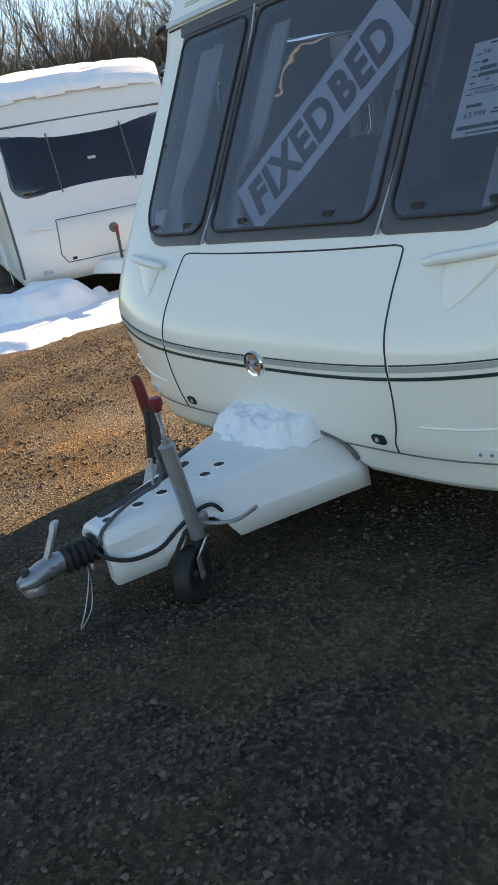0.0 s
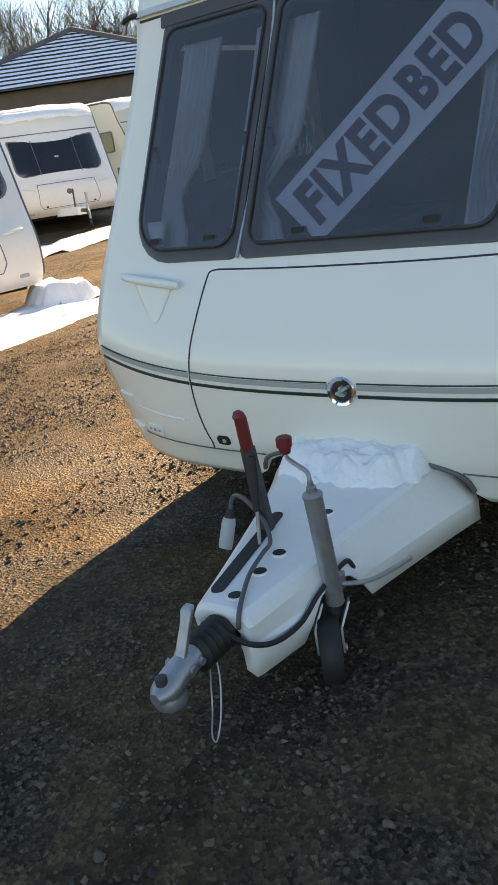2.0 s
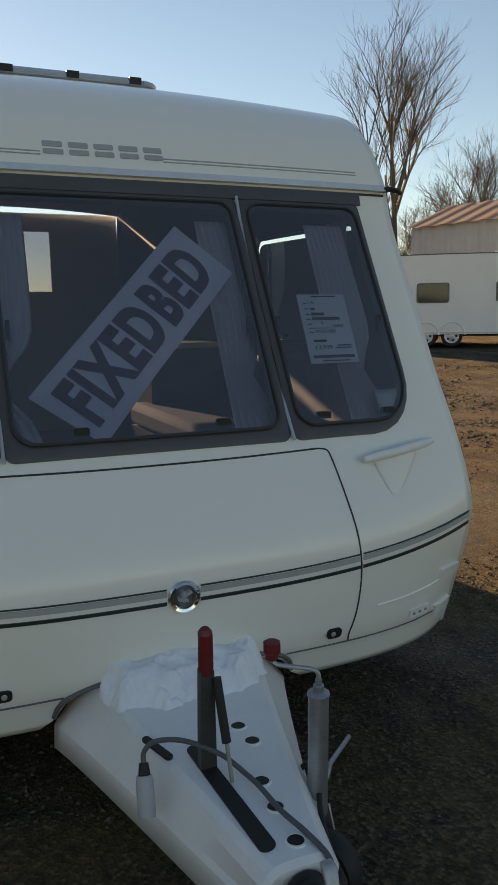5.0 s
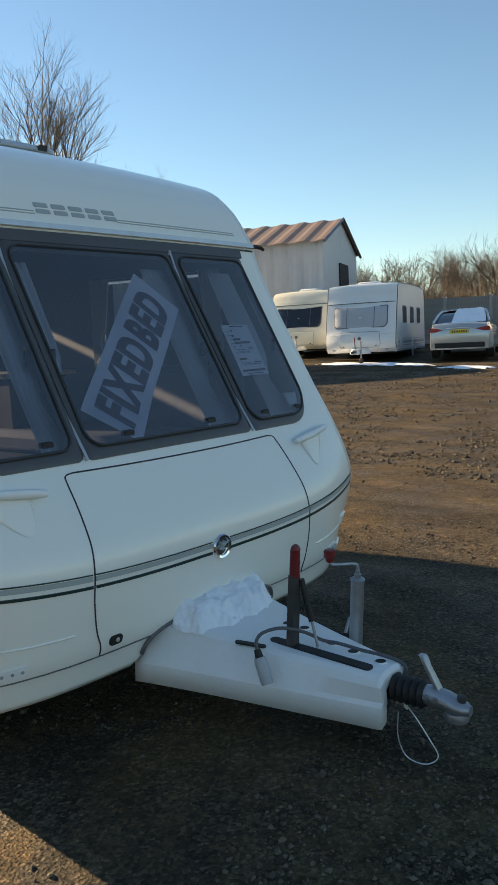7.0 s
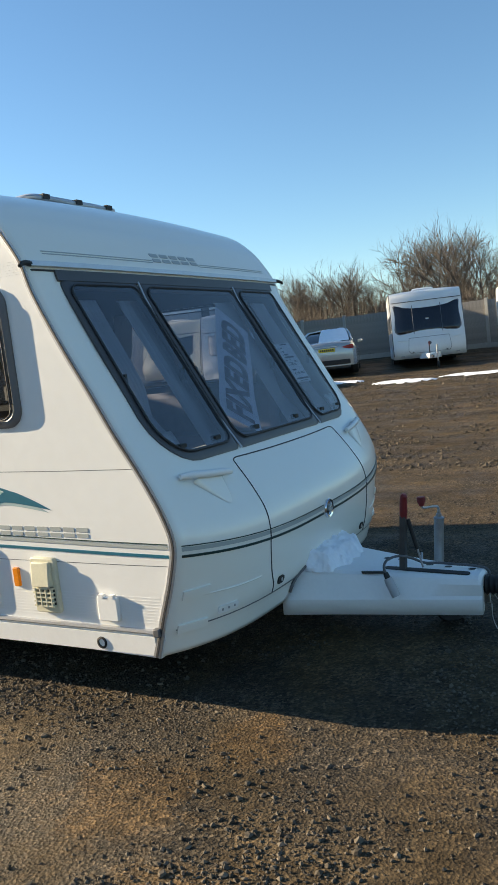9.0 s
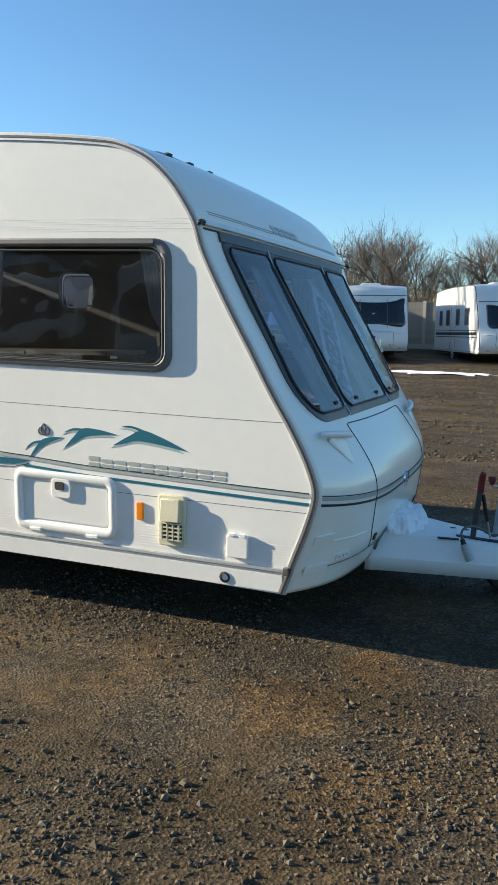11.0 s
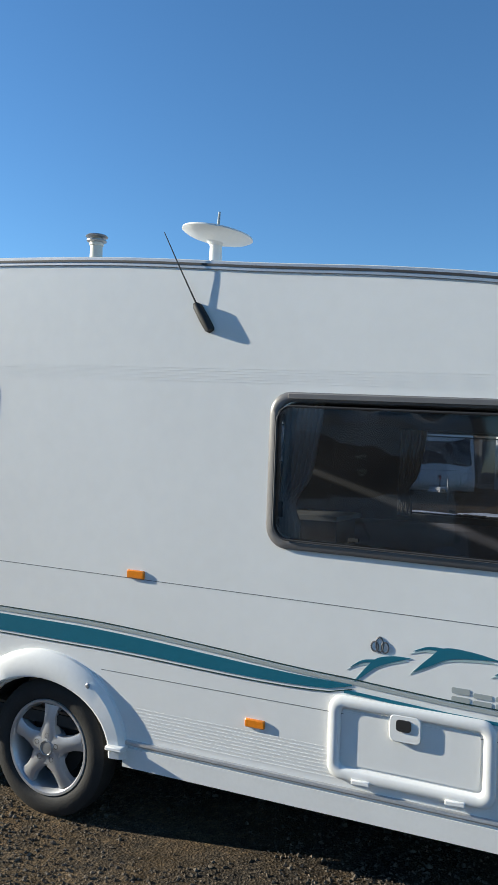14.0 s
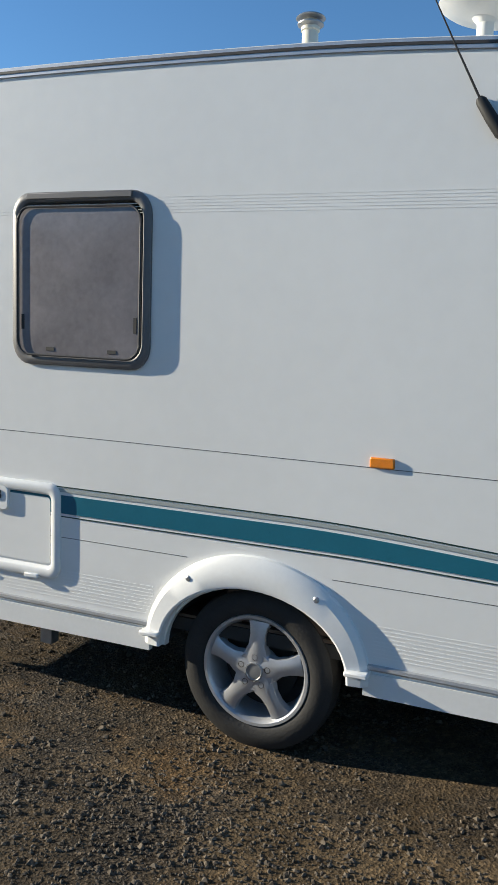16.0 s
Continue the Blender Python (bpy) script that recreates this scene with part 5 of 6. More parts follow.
note = thing("price_notice", "white paper sales notice with handwriting inside a caravan's front window", "notice")
part("sheet", Build().loft([[note_place(u, v, w) for u, v in rounded(0, 0.21, 0, 0.297, 0.002, 1)] for w in (-0.001, 0.0)]), M_PAPER, note, smooth=False)
for body, u, v, wd, h in (("16", 0.045, 0.255, 0.022, 0.014), ("4", 0.075, 0.165, 0.012, 0.013), ("2002", 0.125, 0.150, 0.05, 0.013), ("FIXED BED", 0.05, 0.128, 0.085, 0.013), ("£3,999", 0.03, 0.055, 0.075, 0.020)):
    letters("handwriting", body, wd, h, lambda a, c, w, u=u, v=v: note_place(u + a, v + c, 0.002 + w), M_INK, note, depth=0.0006)
b = Build()
for u, v, wd, h in ((0.045, 0.228, 0.02, 0.009), (0.045, 0.205, 0.055, 0.011), (0.045, 0.185, 0.12, 0.011), (0.02, 0.255, 0.015, 0.003), (0.02, 0.232, 0.015, 0.003), (0.02, 0.207, 0.018, 0.003), (0.02, 0.187, 0.018, 0.003), (0.02, 0.165, 0.02, 0.003), (0.02, 0.148, 0.09, 0.002), (0.02, 0.130, 0.02, 0.003), (0.03, 0.090, 0.055, 0.009), (0.13, 0.072, 0.06, 0.004), (0.12, 0.062, 0.07, 0.004), (0.015, 0.022, 0.18, 0.011), (0.05, 0.008, 0.12, 0.004), (0.06, 0.285, 0.11, 0.004)):
    b.loft([[note_place(x, y, w) for x, y in ((u, v), (u + wd, v), (u + wd, v + h), (u, v + h))] for w in (0.0005, 0.0022)])
part("written_lines", b, M_INK, note, smooth=False)


def curtain(name, p0, p1, q0, q1, folds=7, deep=0.022, into=(-1, 0, 0)):
    """A pleated hanging: p0-p1 its top edge, q0-q1 its hem, gathered at a tie two thirds down."""
    b = Build()
    n, rows = folds * 6, 14
    grid = []
    for j in range(rows + 1):
        v = j / rows
        row = []
        for i in range(n + 1):
            u = i / n
            g = 1 - 0.45 * math.exp(-((v - 0.72) / 0.12) ** 2)
            a, c = Vector(p0).lerp(Vector(q0), v), Vector(p1).lerp(Vector(q1), v)
            p = a.lerp(c, (u - 0.0) * g)
            row.append(p + Vector(into) * deep * (0.5 + 0.5 * math.sin(u * folds * 2 * math.pi + 0.8 * math.sin(v * 3))))
        grid.append(row)
    b.loft(grid, False, False)
    ob = part(name, b, M_CURTAIN, None, angle=80)
    m = ob.modifiers.new("thickness", 'SOLIDIFY')
    m.thickness = 0.003
    return tagged(ob, "pale grey pleated curtain tied back inside a caravan window", "curtain", "caravan curtains")


for y0, y1, e in ((-0.90, -0.72, 1), (-0.56, -0.30, 1), (0.30, 0.46, -1), (0.74, 0.90, -1)):
    curtain("curtain", on_front(y0, 1.74, -0.05), on_front(y1, 1.74, -0.05), on_front(y0 + 0.01 * e, 1.01, -0.06), on_front(y1 - 0.02 * e, 1.01, -0.06))
for side in (-1, 1):
    curtain("curtain", on_side(-2.03, 1.76, -0.06, side), on_side(-1.86, 1.76, -0.06, side), on_side(-2.04, 1.22, -0.06, side), on_side(-1.95, 1.22, -0.06, side), into=(0, -side, 0))
    curtain("curtain", on_side(-0.90, 1.76, -0.06, side), on_side(-1.07, 1.76, -0.06, side), on_side(-0.90, 1.22, -0.06, side), on_side(-0.97, 1.22, -0.06, side), into=(0, -side, 0))

# lounge seats, chest and wardrobe inside
for side in (-1, 1):
    bench = thing("bench_seat", "dark fabric bench seat along the caravan's wall", "seat", group="lounge seats")
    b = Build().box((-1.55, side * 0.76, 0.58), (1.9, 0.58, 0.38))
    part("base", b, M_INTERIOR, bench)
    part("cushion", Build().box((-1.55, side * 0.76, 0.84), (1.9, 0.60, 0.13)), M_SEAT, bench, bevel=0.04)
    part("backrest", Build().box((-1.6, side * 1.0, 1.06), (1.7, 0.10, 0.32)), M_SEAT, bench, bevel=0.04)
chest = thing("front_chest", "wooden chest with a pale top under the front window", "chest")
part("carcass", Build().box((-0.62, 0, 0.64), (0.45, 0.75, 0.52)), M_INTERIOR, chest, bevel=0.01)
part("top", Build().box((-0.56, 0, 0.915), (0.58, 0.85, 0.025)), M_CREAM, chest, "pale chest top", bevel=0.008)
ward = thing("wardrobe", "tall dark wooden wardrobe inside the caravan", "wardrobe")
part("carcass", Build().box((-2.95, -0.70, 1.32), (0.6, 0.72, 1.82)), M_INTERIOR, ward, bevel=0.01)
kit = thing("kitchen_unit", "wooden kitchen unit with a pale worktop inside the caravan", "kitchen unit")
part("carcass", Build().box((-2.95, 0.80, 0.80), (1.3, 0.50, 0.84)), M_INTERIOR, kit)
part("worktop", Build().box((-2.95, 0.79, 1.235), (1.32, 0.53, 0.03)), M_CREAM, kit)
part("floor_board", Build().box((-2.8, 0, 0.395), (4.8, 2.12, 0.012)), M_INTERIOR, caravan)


# ---- other caravans in the yard ----
def yard_caravan(label, x, y, heading, length=5.4, rake=0.55, top=2.45, wall=None, window=None, win_front=(-0.85, 0.85, 1.15, 1.85), stripe=None,
                 snow=False, sides=((-1.6, 0.8), (-2.9, 0.6), (-4.2, 0.6)), doors=(), twin=False, hitch=True, low=0.34, curve=0.35, band=0.78, flap=False):
    """A touring caravan seen from afar. Its front middle stands at x, y and faces heading; sides: (x, width) of windows."""
    wall, window = wall or M_WHITE, window or M_BLACKGLASS
    gz0 = ground_z(x, y)
    van = thing("touring_caravan", label, "caravan", (x, y, gz0), heading, group="parked caravans")
    w = 1.12
    prof = [(-0.18, low), (-0.05, low + 0.12), (0.0, 0.62), (-0.03, 0.85), (-rake * 0.35, 1.20), (-rake * 0.8, 1.75), (-rake - 0.05, 2.05), (-rake - curve * 0.5, top - 0.16), (-rake - curve, top - 0.06), (-rake - curve - 0.5, top - 0.01),
            (-length * 0.6, top + 0.03), (-length + 0.4, top - 0.02), (-length + 0.08, top - 0.2), (-length, 1.6), (-length, low)]
    path = [(p.x, p.z) for p in smooth_path([(a, 0, c) for a, c in prof], 4)]
    edge = [(z, a) for a, z in path if a > -rake - 0.3 and z < 2.1]

    def f(yy, z, out=0.0):
        return Vector((lerp_table(edge, z) + 0.12 * (1 - (abs(yy) / w) ** 3) * (1.0 if z < 1.0 else 0.55) + out, yy, z))
    ys = [-w, -w * 0.985, -w * 0.95] + [-w * 0.9 + 1.8 * w * i / 12 for i in range(13)] + [w * 0.95, w * 0.985, w]
    rings = []
    for a, z in path:
        k = 1.0 if a > -rake - 0.9 else 0.0
        rings.append([Vector((a + k * 0.12 * (1 - (abs(yy) / w) ** 3) * (1.0 if z < 1.0 else 0.55) - 0.03 * (abs(yy) > w * 0.99), yy, z + (0.04 * (1 - (yy / w) ** 2) if a < -rake else 0) - 0.02 * (abs(yy) > w * 0.99) * (z > 1))) for yy in ys])
    b = Build().loft(rings, False, False)
    b.add([r[0] for r in rings], [tuple(range(len(rings)))])
    b.add([r[-1] for r in rings], [tuple(range(len(rings)))[::-1]])
    part("body", b, wall, van, angle=40)
    for s in (-1, 1):
        part("edge_rail", Build().tube([Vector((a - 0.02, s * (w + 0.002), z - 0.01)) for a, z in path[4:-6]], 0.016, 5), M_FRAME, van)
    y0, y1, z0, z1 = win_front

    def patch(ya, yb, za, zb, r, mat, name, out, parent, bow=0.0, label=""):
        lp = corners(ya, yb, za, zb, r, 5)
        cy, cz = (ya + yb) / 2, (za + zb) / 2
        q = Build()
        ks = (1.0, 0.97, 0.7, 0.4, 0.05)
        q.loft([[f(cy + (u - cy) * k, cz + (v - cz) * k - bow * (1 - ((cy + (u - cy) * k) / w) ** 2), out * (0.0 if i == 0 else 1.0)) for u, v in lp] for i, k in enumerate(ks)], True, False)
        return part(name, q, mat, parent, label, angle=60)
    fw = patch(y0 - 0.02, y1 + 0.02, z0 - 0.02, z1 + 0.02, (0.05, 0.05, 0.16, 0.16), M_FRAME, "front_window", 0.012, van, 0.05, "dark front window")
    patch(y0, y1, z0, z1, (0.04, 0.04, 0.14, 0.14), window, "pane", 0.020, fw, 0.05)
    for s in (-1, 1):
        part("mullion", Build().tube([f(s * 0.44, z0 - 0.04 + (z1 - z0) * k / 6, 0.022) for k in range(7)], 0.010, 5), M_FRAME, fw)
    part("gutter", Build().tube([f(-w + 0.04 + (2 * w - 0.08) * k / 16, z1 + 0.09, 0.012) for k in range(17)], 0.012, 5), M_FRAME, van)
    # locker lid seam, handles, badge, lamps
    seam = [(-0.62, 0.98), (-0.66, 0.60), (-0.60, 0.50), (0.60, 0.50), (0.66, 0.60), (0.62, 0.98), (-0.62, 0.98)]
    pts = []
    for (a, c), (a2, c2) in zip(seam, seam[1:]):
        pts += [f(a + (a2 - a) * k / 6, c + (c2 - c) * k / 6, 0.003) for k in range(6)]
    part("locker_seam", Build().tube(pts + pts[:1], 0.006, 5), M_FRAME, van)
    part("badge", Build().lathe(f(0, 0.78, 0.0), (1, 0, 0), [(0.055, -0.01), (0.055, 0.010), (0.045, 0.014), (0, 0.012)], 20), M_FRAME, van)
    for s in (-1, 1):
        part("grab_handle", Build().tube([f(s * 0.70, 0.90, 0.01), f(s * 0.76, 0.905, 0.04), f(s * 0.90, 0.925, 0.04), f(s * 0.96, 0.93, 0.01)], 0.014, 6), M_TRIMWHITE, van)
        part("marker_lamp", Build().box(f(s * 0.85, 0.43, 0.005), (0.03, 0.11, 0.04)), M_PLUG, van, bevel=0.006)
        part("locker_catch", Build().box(f(s * 0.52, 0.535, 0.006), (0.02, 0.05, 0.03)), M_RUBBER, van)
    if stripe:
        for s in (-1, 1):
            for zz, h in ((band, 0.09), (band - 0.11, 0.025), (band + 0.10, 0.02)):
                part("stripe", Build().box((-length * 0.52, s * (w + 0.001), zz), (length * 0.90, 0.006, h)), stripe, van)
    for s in (-1, 1):
        for cx, cw in sides:
            wn_ = part("side_window", Build().loft([[Vector((a, s * (w + o), z)) for a, z in rounded(cx - cw / 2, cx + cw / 2, 1.22, 1.78, 0.07, 4)] for o in (-0.005, 0.022)]), M_FRAME, van, bevel=0.005)
            part("pane", Build().loft([[Vector((a, s * (w + o), z)) for a, z in rounded(cx - cw / 2 + 0.035, cx + cw / 2 - 0.035, 1.255, 1.745, 0.05, 4)] for o in (0.015, 0.026)]), M_BLACKGLASS, wn_)
        for cx in doors:
            pts = [Vector((a, s * (w + 0.002), z)) for a, z in ((cx - 0.3, 0.42), (cx - 0.3, 2.05), (cx + 0.3, 2.05), (cx + 0.3, 0.42), (cx - 0.3, 0.42))]
            part("door_seam", Build().tube(pts, 0.007, 4), M_FRAME, van)
        part("skirt_rail", Build().box((-length * 0.5 - 0.05, s * (w + 0.004), low + 0.04), (length * 0.88, 0.02, 0.03)), M_ALU, van)
        part("service_flap", Build().loft([[Vector((a, s * (w + o), z)) for a, z in rounded(-1.05, -0.65, 0.48, 0.80, 0.03, 3)] for o in (-0.002, 0.012)]), M_TRIMWHITE if not flap else M_FRAME, van)
        for k, cx in enumerate((-length * 0.56 - 0.36, -length * 0.56 + 0.36) if twin else (-length * 0.56,)):
            wheel = new("wheel")
            wheel.parent = van
            r = 0.30
            part("tyre", Build().lathe((cx, s * (w - 0.08), r - 0.01), (0, s, 0), [(0.20, -0.12), (0.28, -0.11), (r, -0.08), (r, 0.0), (0.28, 0.05), (0.21, 0.055), (0.20, 0.03)], 28), M_TYRE, wheel)
            part("rim", Build().lathe((cx, s * (w - 0.08), r - 0.01), (0, s, 0), [(0.20, 0.02), (0.205, 0.052), (0.19, 0.050), (0.15, 0.03), (0.06, 0.045), (0, 0.05)], 24), M_ALLOY, wheel)
            for j in range(5):
                q = 2 * math.pi * j / 5 + 0.3
                part("rim_opening", Build().lathe((cx + 0.125 * math.sin(q), s * (w - 0.038), r - 0.01 + 0.125 * math.cos(q)), (0, s, 0), [(0.036, -0.01), (0.034, 0.002), (0, 0.002)], 10), M_RUBBER, wheel)
            part("wheel_arch", Build().tube([Vector((cx + 0.36 * math.cos(q), s * (w + 0.004), 0.33 + 0.36 * math.sin(q))) for q in (math.pi * j / 12 for j in range(13))], 0.028, 5), M_TRIMWHITE, van)
    part("underfloor", Build().box((-length * 0.52, 0, low - 0.02), (length * 0.9, 2.0, 0.08)), M_UNDER, van)
    rlx = -rake - 1.3
    part("rooflight", Build().loft([[Vector((a, c, top + zz)) for a, c in rounded(rlx - 0.4 + o, rlx + 0.4 - o, -0.35 + o, 0.35 - o, 0.06, 3)] for o, zz in ((0, 0.0), (0, 0.07), (0.05, 0.11))]), M_TRIMWHITE, van)
    if hitch:
        b = Build()
        b.loft([[Vector((a, c * k, z)) for c, z in ((-wd, 0.30), (-wd * 0.8, 0.46), (wd * 0.8, 0.46), (wd, 0.30))] for a, wd, k in ((0.0, 0.36, 1), (0.35, 0.22, 1), (0.72, 0.10, 1))])
        part("drawbar_cover", b, M_TRIMWHITE, van, bevel=0.02)
        part("coupling_head", Build().tube([(0.70, 0, 0.38), (0.86, 0, 0.38), (1.05, 0, 0.37), (1.12, 0, 0.35)], [0.04, 0.035, 0.045, 0.02], 8), M_STEELDARK, van)
        jw = part("jockey_wheel", Build().tube([(0.62, 0.17, 0.16), (0.62, 0.17, 0.72)], 0.026, 8), M_GALV, van)
        part("jockey_tyre", Build().lathe((0.62, 0.17, 0.10), (0.3, 1, 0), [(0.06, -0.03), (0.1, -0.025), (0.1, 0.025), (0.06, 0.03)], 16), M_RUBBER, jw)
        lv = part("handbrake_lever", Build().tube([(0.45, -0.05, 0.42), (0.50, -0.05, 0.70)], 0.017, 6), M_STEELDARK, van)
        part("grip", Build().tube([(0.50, -0.05, 0.70), (0.515, -0.05, 0.82)], 0.020, 6), M_RED, lv)
    if snow:
        q, idx = Build(), {}
        vs, fs = [], []
        n1, n2 = 60, 26
        for i in range(n1 + 1):
            for j in range(n2 + 1):
                s_ = i / n1
                a, z = path[int(26 + (len(path) - 27 - 8) * s_)]
                yy = -w * 0.985 + 2 * w * 0.985 * j / n2
                nz = noise.noise(Vector((a * 3 + x, yy * 3, 1))) + 0.5 * noise.noise(Vector((a * 9, yy * 9, 2)))
                if i == 0 and nz < -0.1:
                    continue
                idx[i, j] = len(vs)
                vs.append((a + (0.10 * (1 - (abs(yy) / w) ** 3) if s_ < 0.15 else 0), yy, z + 0.045 * (1 - (yy / w) ** 2) + (0.055 + 0.025 * nz) * min(1, (i + 0.3) / 2) * min(1.0, (1 - abs(yy) / w) * 14 + 0.15)))
        for i in range(n1):
            for j in range(n2):
                cc = [(i, j), (i + 1, j), (i + 1, j + 1), (i, j + 1)]
                if all(c in idx for c in cc):
                    fs.append([idx[c] for c in cc])
        q.add(vs, fs)
        part("roof_snow", q, M_SNOW, van, "snow lying on the roof", angle=180)
    return van


yard_caravan("white touring caravan with snow on its roof and dark windows", -3.10, -6.15, 71, low=0.29, top=2.60, rake=0.5, snow=True, win_front=(-0.98, 0.98, 1.30, 1.96))
yard_caravan("white touring caravan with snow on its roof beside other caravans", -10.2, -11.3, 62, rake=0.6, top=2.5, snow=True, stripe=M_DECALGREY, win_front=(-0.92, 0.92, 1.2, 1.9))
yard_caravan("ivory touring caravan with brown-tinted windows beside other caravans", -16.3, -13.2, 78, length=5.8, rake=0.6, top=2.55, wall=M_IVORY, snow=True, sides=((-1.3, 0.62), (-2.6, 0.62), (-4.2, 0.7)), win_front=(-0.8, 0.8, 1.3, 1.85), flap=True)
yard_caravan("ivory touring caravan with snow on its roof, half hidden by another", -19.6, -12.4, 75, length=5.2, rake=0.6, top=2.5, wall=M_IVORY, snow=True)
yard_caravan("white touring caravan standing in front of the brown building", -23.2, -9.2, 80, length=5.0, rake=0.6, top=2.3)
yard_caravan("long white twin-axle caravan with grey graphics and dark windows", -14.6, 16.5, 52, length=7.0, rake=0.75, top=2.55, twin=True, sides=((-1.9, 1.0), (-4.1, 0.9), (-5.9, 0.9)), hitch=True)
yard_caravan("white touring caravan with a silver screen over its front window", -11.3, 18.45, -71, length=5.4, rake=0.35, top=2.5, window=M_BLINDS, sides=((-1.5, 0.6), (-2.8, 0.6), (-4.1, 0.6)), curve=0.25, band=0.62, stripe=M_DECALGREY, win_front=(-0.85, 0.85, 1.15, 1.8))
yard_caravan("cream touring caravan with two side windows beside the shed", -14.9, 19.9, -72, length=5.4, wall=M_IVORY, rake=0.5, top=2.45, doors=(-3.2,))
yard_caravan("modern white caravan with a large dark wraparound front window", -5.3, 20.4, -70, length=6.2, rake=0.4, top=2.48, win_front=(-1.02, 1.02, 1.15, 2.05), sides=((-1.6, 0.8), (-3.2, 0.6), (-5.0, 0.7)))
yard_caravan("white touring caravan with black striped sides and dark windows", -0.9, 20.6, -67, length=5.8, rake=0.5, top=2.5, stripe=M_RUBBER, sides=((-1.5, 0.5), (-2.6, 0.4), (-3.9, 0.45), (-4.9, 0.4)), band=0.95, doors=(-3.2,))


# ---- silver car ----
def build_car(x, y, heading):
    car = thing("saloon_car", "silver saloon car with snow on its rear window", "car", (x, y, ground_z(x, y)), heading)
    L, w = 4.9, 0.93
    body = [(-2.45, 0.45, 0.70), (-2.43, 0.62, 0.82), (-2.38, 0.95, 0.84), (-2.2, 1.04, 0.84), (-1.7, 1.07, 0.86)]
    b = Build()
    prof = [(-2.46, 0.38), (-2.47, 0.70), (-2.40, 0.98), (-2.15, 1.05), (-1.55, 1.08), (-0.6, 1.02), (0.6, 0.98), (1.3, 0.93), (1.9, 0.84), (2.3, 0.70), (2.42, 0.52), (2.38, 0.34)]
    rings = []
    for px, pz in smooth_path([(p, 0, q) for p, q in prof], 3) and [(p.x, p.z) for p in smooth_path([(p, 0, q) for p, q in prof], 3)]:
        taper = 1 - 0.10 * max(0, (abs(px) - 1.7) / 0.75) ** 2
        rings.append([Vector((px, -w * taper * k, z)) for k, z in ((1, 0.28), (1.0, min(pz, 0.55)), (0.985, min(pz, 0.80)), (0.90, pz - 0.01), (0.5, pz + 0.01), (0, pz + 0.02), (-0.5, pz + 0.01), (-0.90, pz - 0.01), (-0.985, min(pz, 0.80)), (-1.0, min(pz, 0.55)), (-1, 0.28))])
    b.loft(rings, True, True)
    part("body", b, M_CARPAINT, car, angle=45)
    b = Build()
    cab = [(-2.0, 1.05, 0.80), (-1.45, 1.30, 0.70), (-0.95, 1.44, 0.62), (-0.3, 1.48, 0.60), (0.3, 1.42, 0.62), (0.9, 1.18, 0.70), (1.35, 0.96, 0.78)]
    b.loft([[Vector((px, -0.86, 0.98)), Vector((px, -hw - 0.06, (pz + 0.98) / 2)), Vector((px, -hw, pz - 0.02)), Vector((px, 0, pz + 0.02)), Vector((px, hw, pz - 0.02)), Vector((px, hw + 0.06, (pz + 0.98) / 2)), Vector((px, 0.86, 0.98))] for px, pz, hw in cab], False, False)
    part("cabin_glass", b, M_BLACKGLASS, car, angle=50)
    b = Build()
    b.loft([[Vector((px, -hw, pz)), Vector((px, -hw * 0.5, pz + 0.03)), Vector((px, 0, pz + 0.035)), Vector((px, hw * 0.5, pz + 0.03)), Vector((px, hw, pz))] for px, pz, hw in ((-1.05, 1.42, 0.60), (-0.6, 1.47, 0.62), (-0.1, 1.475, 0.61), (0.35, 1.42, 0.61))], False, False)
    part("roof", b, M_CARPAINT, car)
    for s in (-1, 1):
        part("pillar", Build().tube([(-2.05, s * 0.80, 1.06), (-1.45, s * 0.72, 1.31), (-1.0, s * 0.63, 1.43)], 0.045, 6), M_CARPAINT, car)
        part("tail_light", Build().loft([[Vector((-2.43 + o, s * yy, z)) for yy, z in ((0.46, 0.86), (0.78, 0.93), (0.86, 0.90), (0.86, 0.80), (0.74, 0.78))] for o in (0.03, -0.03)]), M_TAILLIGHT, car, "red tail light")
        part("door_mirror", Build().box((0.75, s * 1.0, 1.03), (0.12, 0.20, 0.13)), M_CARPAINT, car, bevel=0.03)
        for wx in (-1.45, 1.45):
            part("tyre", Build().lathe((wx, s * 0.80, 0.33), (0, s, 0), [(0.22, -0.12), (0.31, -0.1), (0.335, -0.06), (0.335, 0.08), (0.31, 0.12), (0.23, 0.13), (0.22, 0.1)], 28), M_TYRE, car)
            part("rim", Build().lathe((wx, s * 0.80, 0.33), (0, s, 0), [(0.23, 0.1), (0.23, 0.125), (0.20, 0.11), (0.06, 0.10), (0, 0.11)], 20), M_ALLOY, car)
    part("number_plate", Build().box((-2.485, 0, 0.80), (0.02, 0.52, 0.11)), M_PLATE, car, "yellow plate with dark bars")
    b = Build()
    for k in range(7):
        b.box((-2.498, -0.20 + 0.066 * k, 0.80), (0.006, 0.036, 0.06))
    part("plate_bars", b, M_INK, car, smooth=False)
    part("rear_bumper_insert", Build().box((-2.44, 0, 0.40), (0.08, 1.45, 0.16)), M_RUBBER, car, bevel=0.03)
    part("boot_trim", Build().box((-2.47, 0, 0.90), (0.02, 0.75, 0.02)), M_CHROME, car)
    b = Build()
    n = 12
    b.loft([[Vector((px, (-0.7 + 0.95 * j / n) * hw / 0.7, pz + 0.035 + 0.02 * noise.noise(Vector((px * 6, j * 0.7, 3))))) for j in range(n + 1)] for px, pz, hw in ((-2.1, 1.03, 0.72), (-1.75, 1.17, 0.70), (-1.45, 1.31, 0.66), (-1.0, 1.44, 0.58), (-0.6, 1.48, 0.52))], False, False)
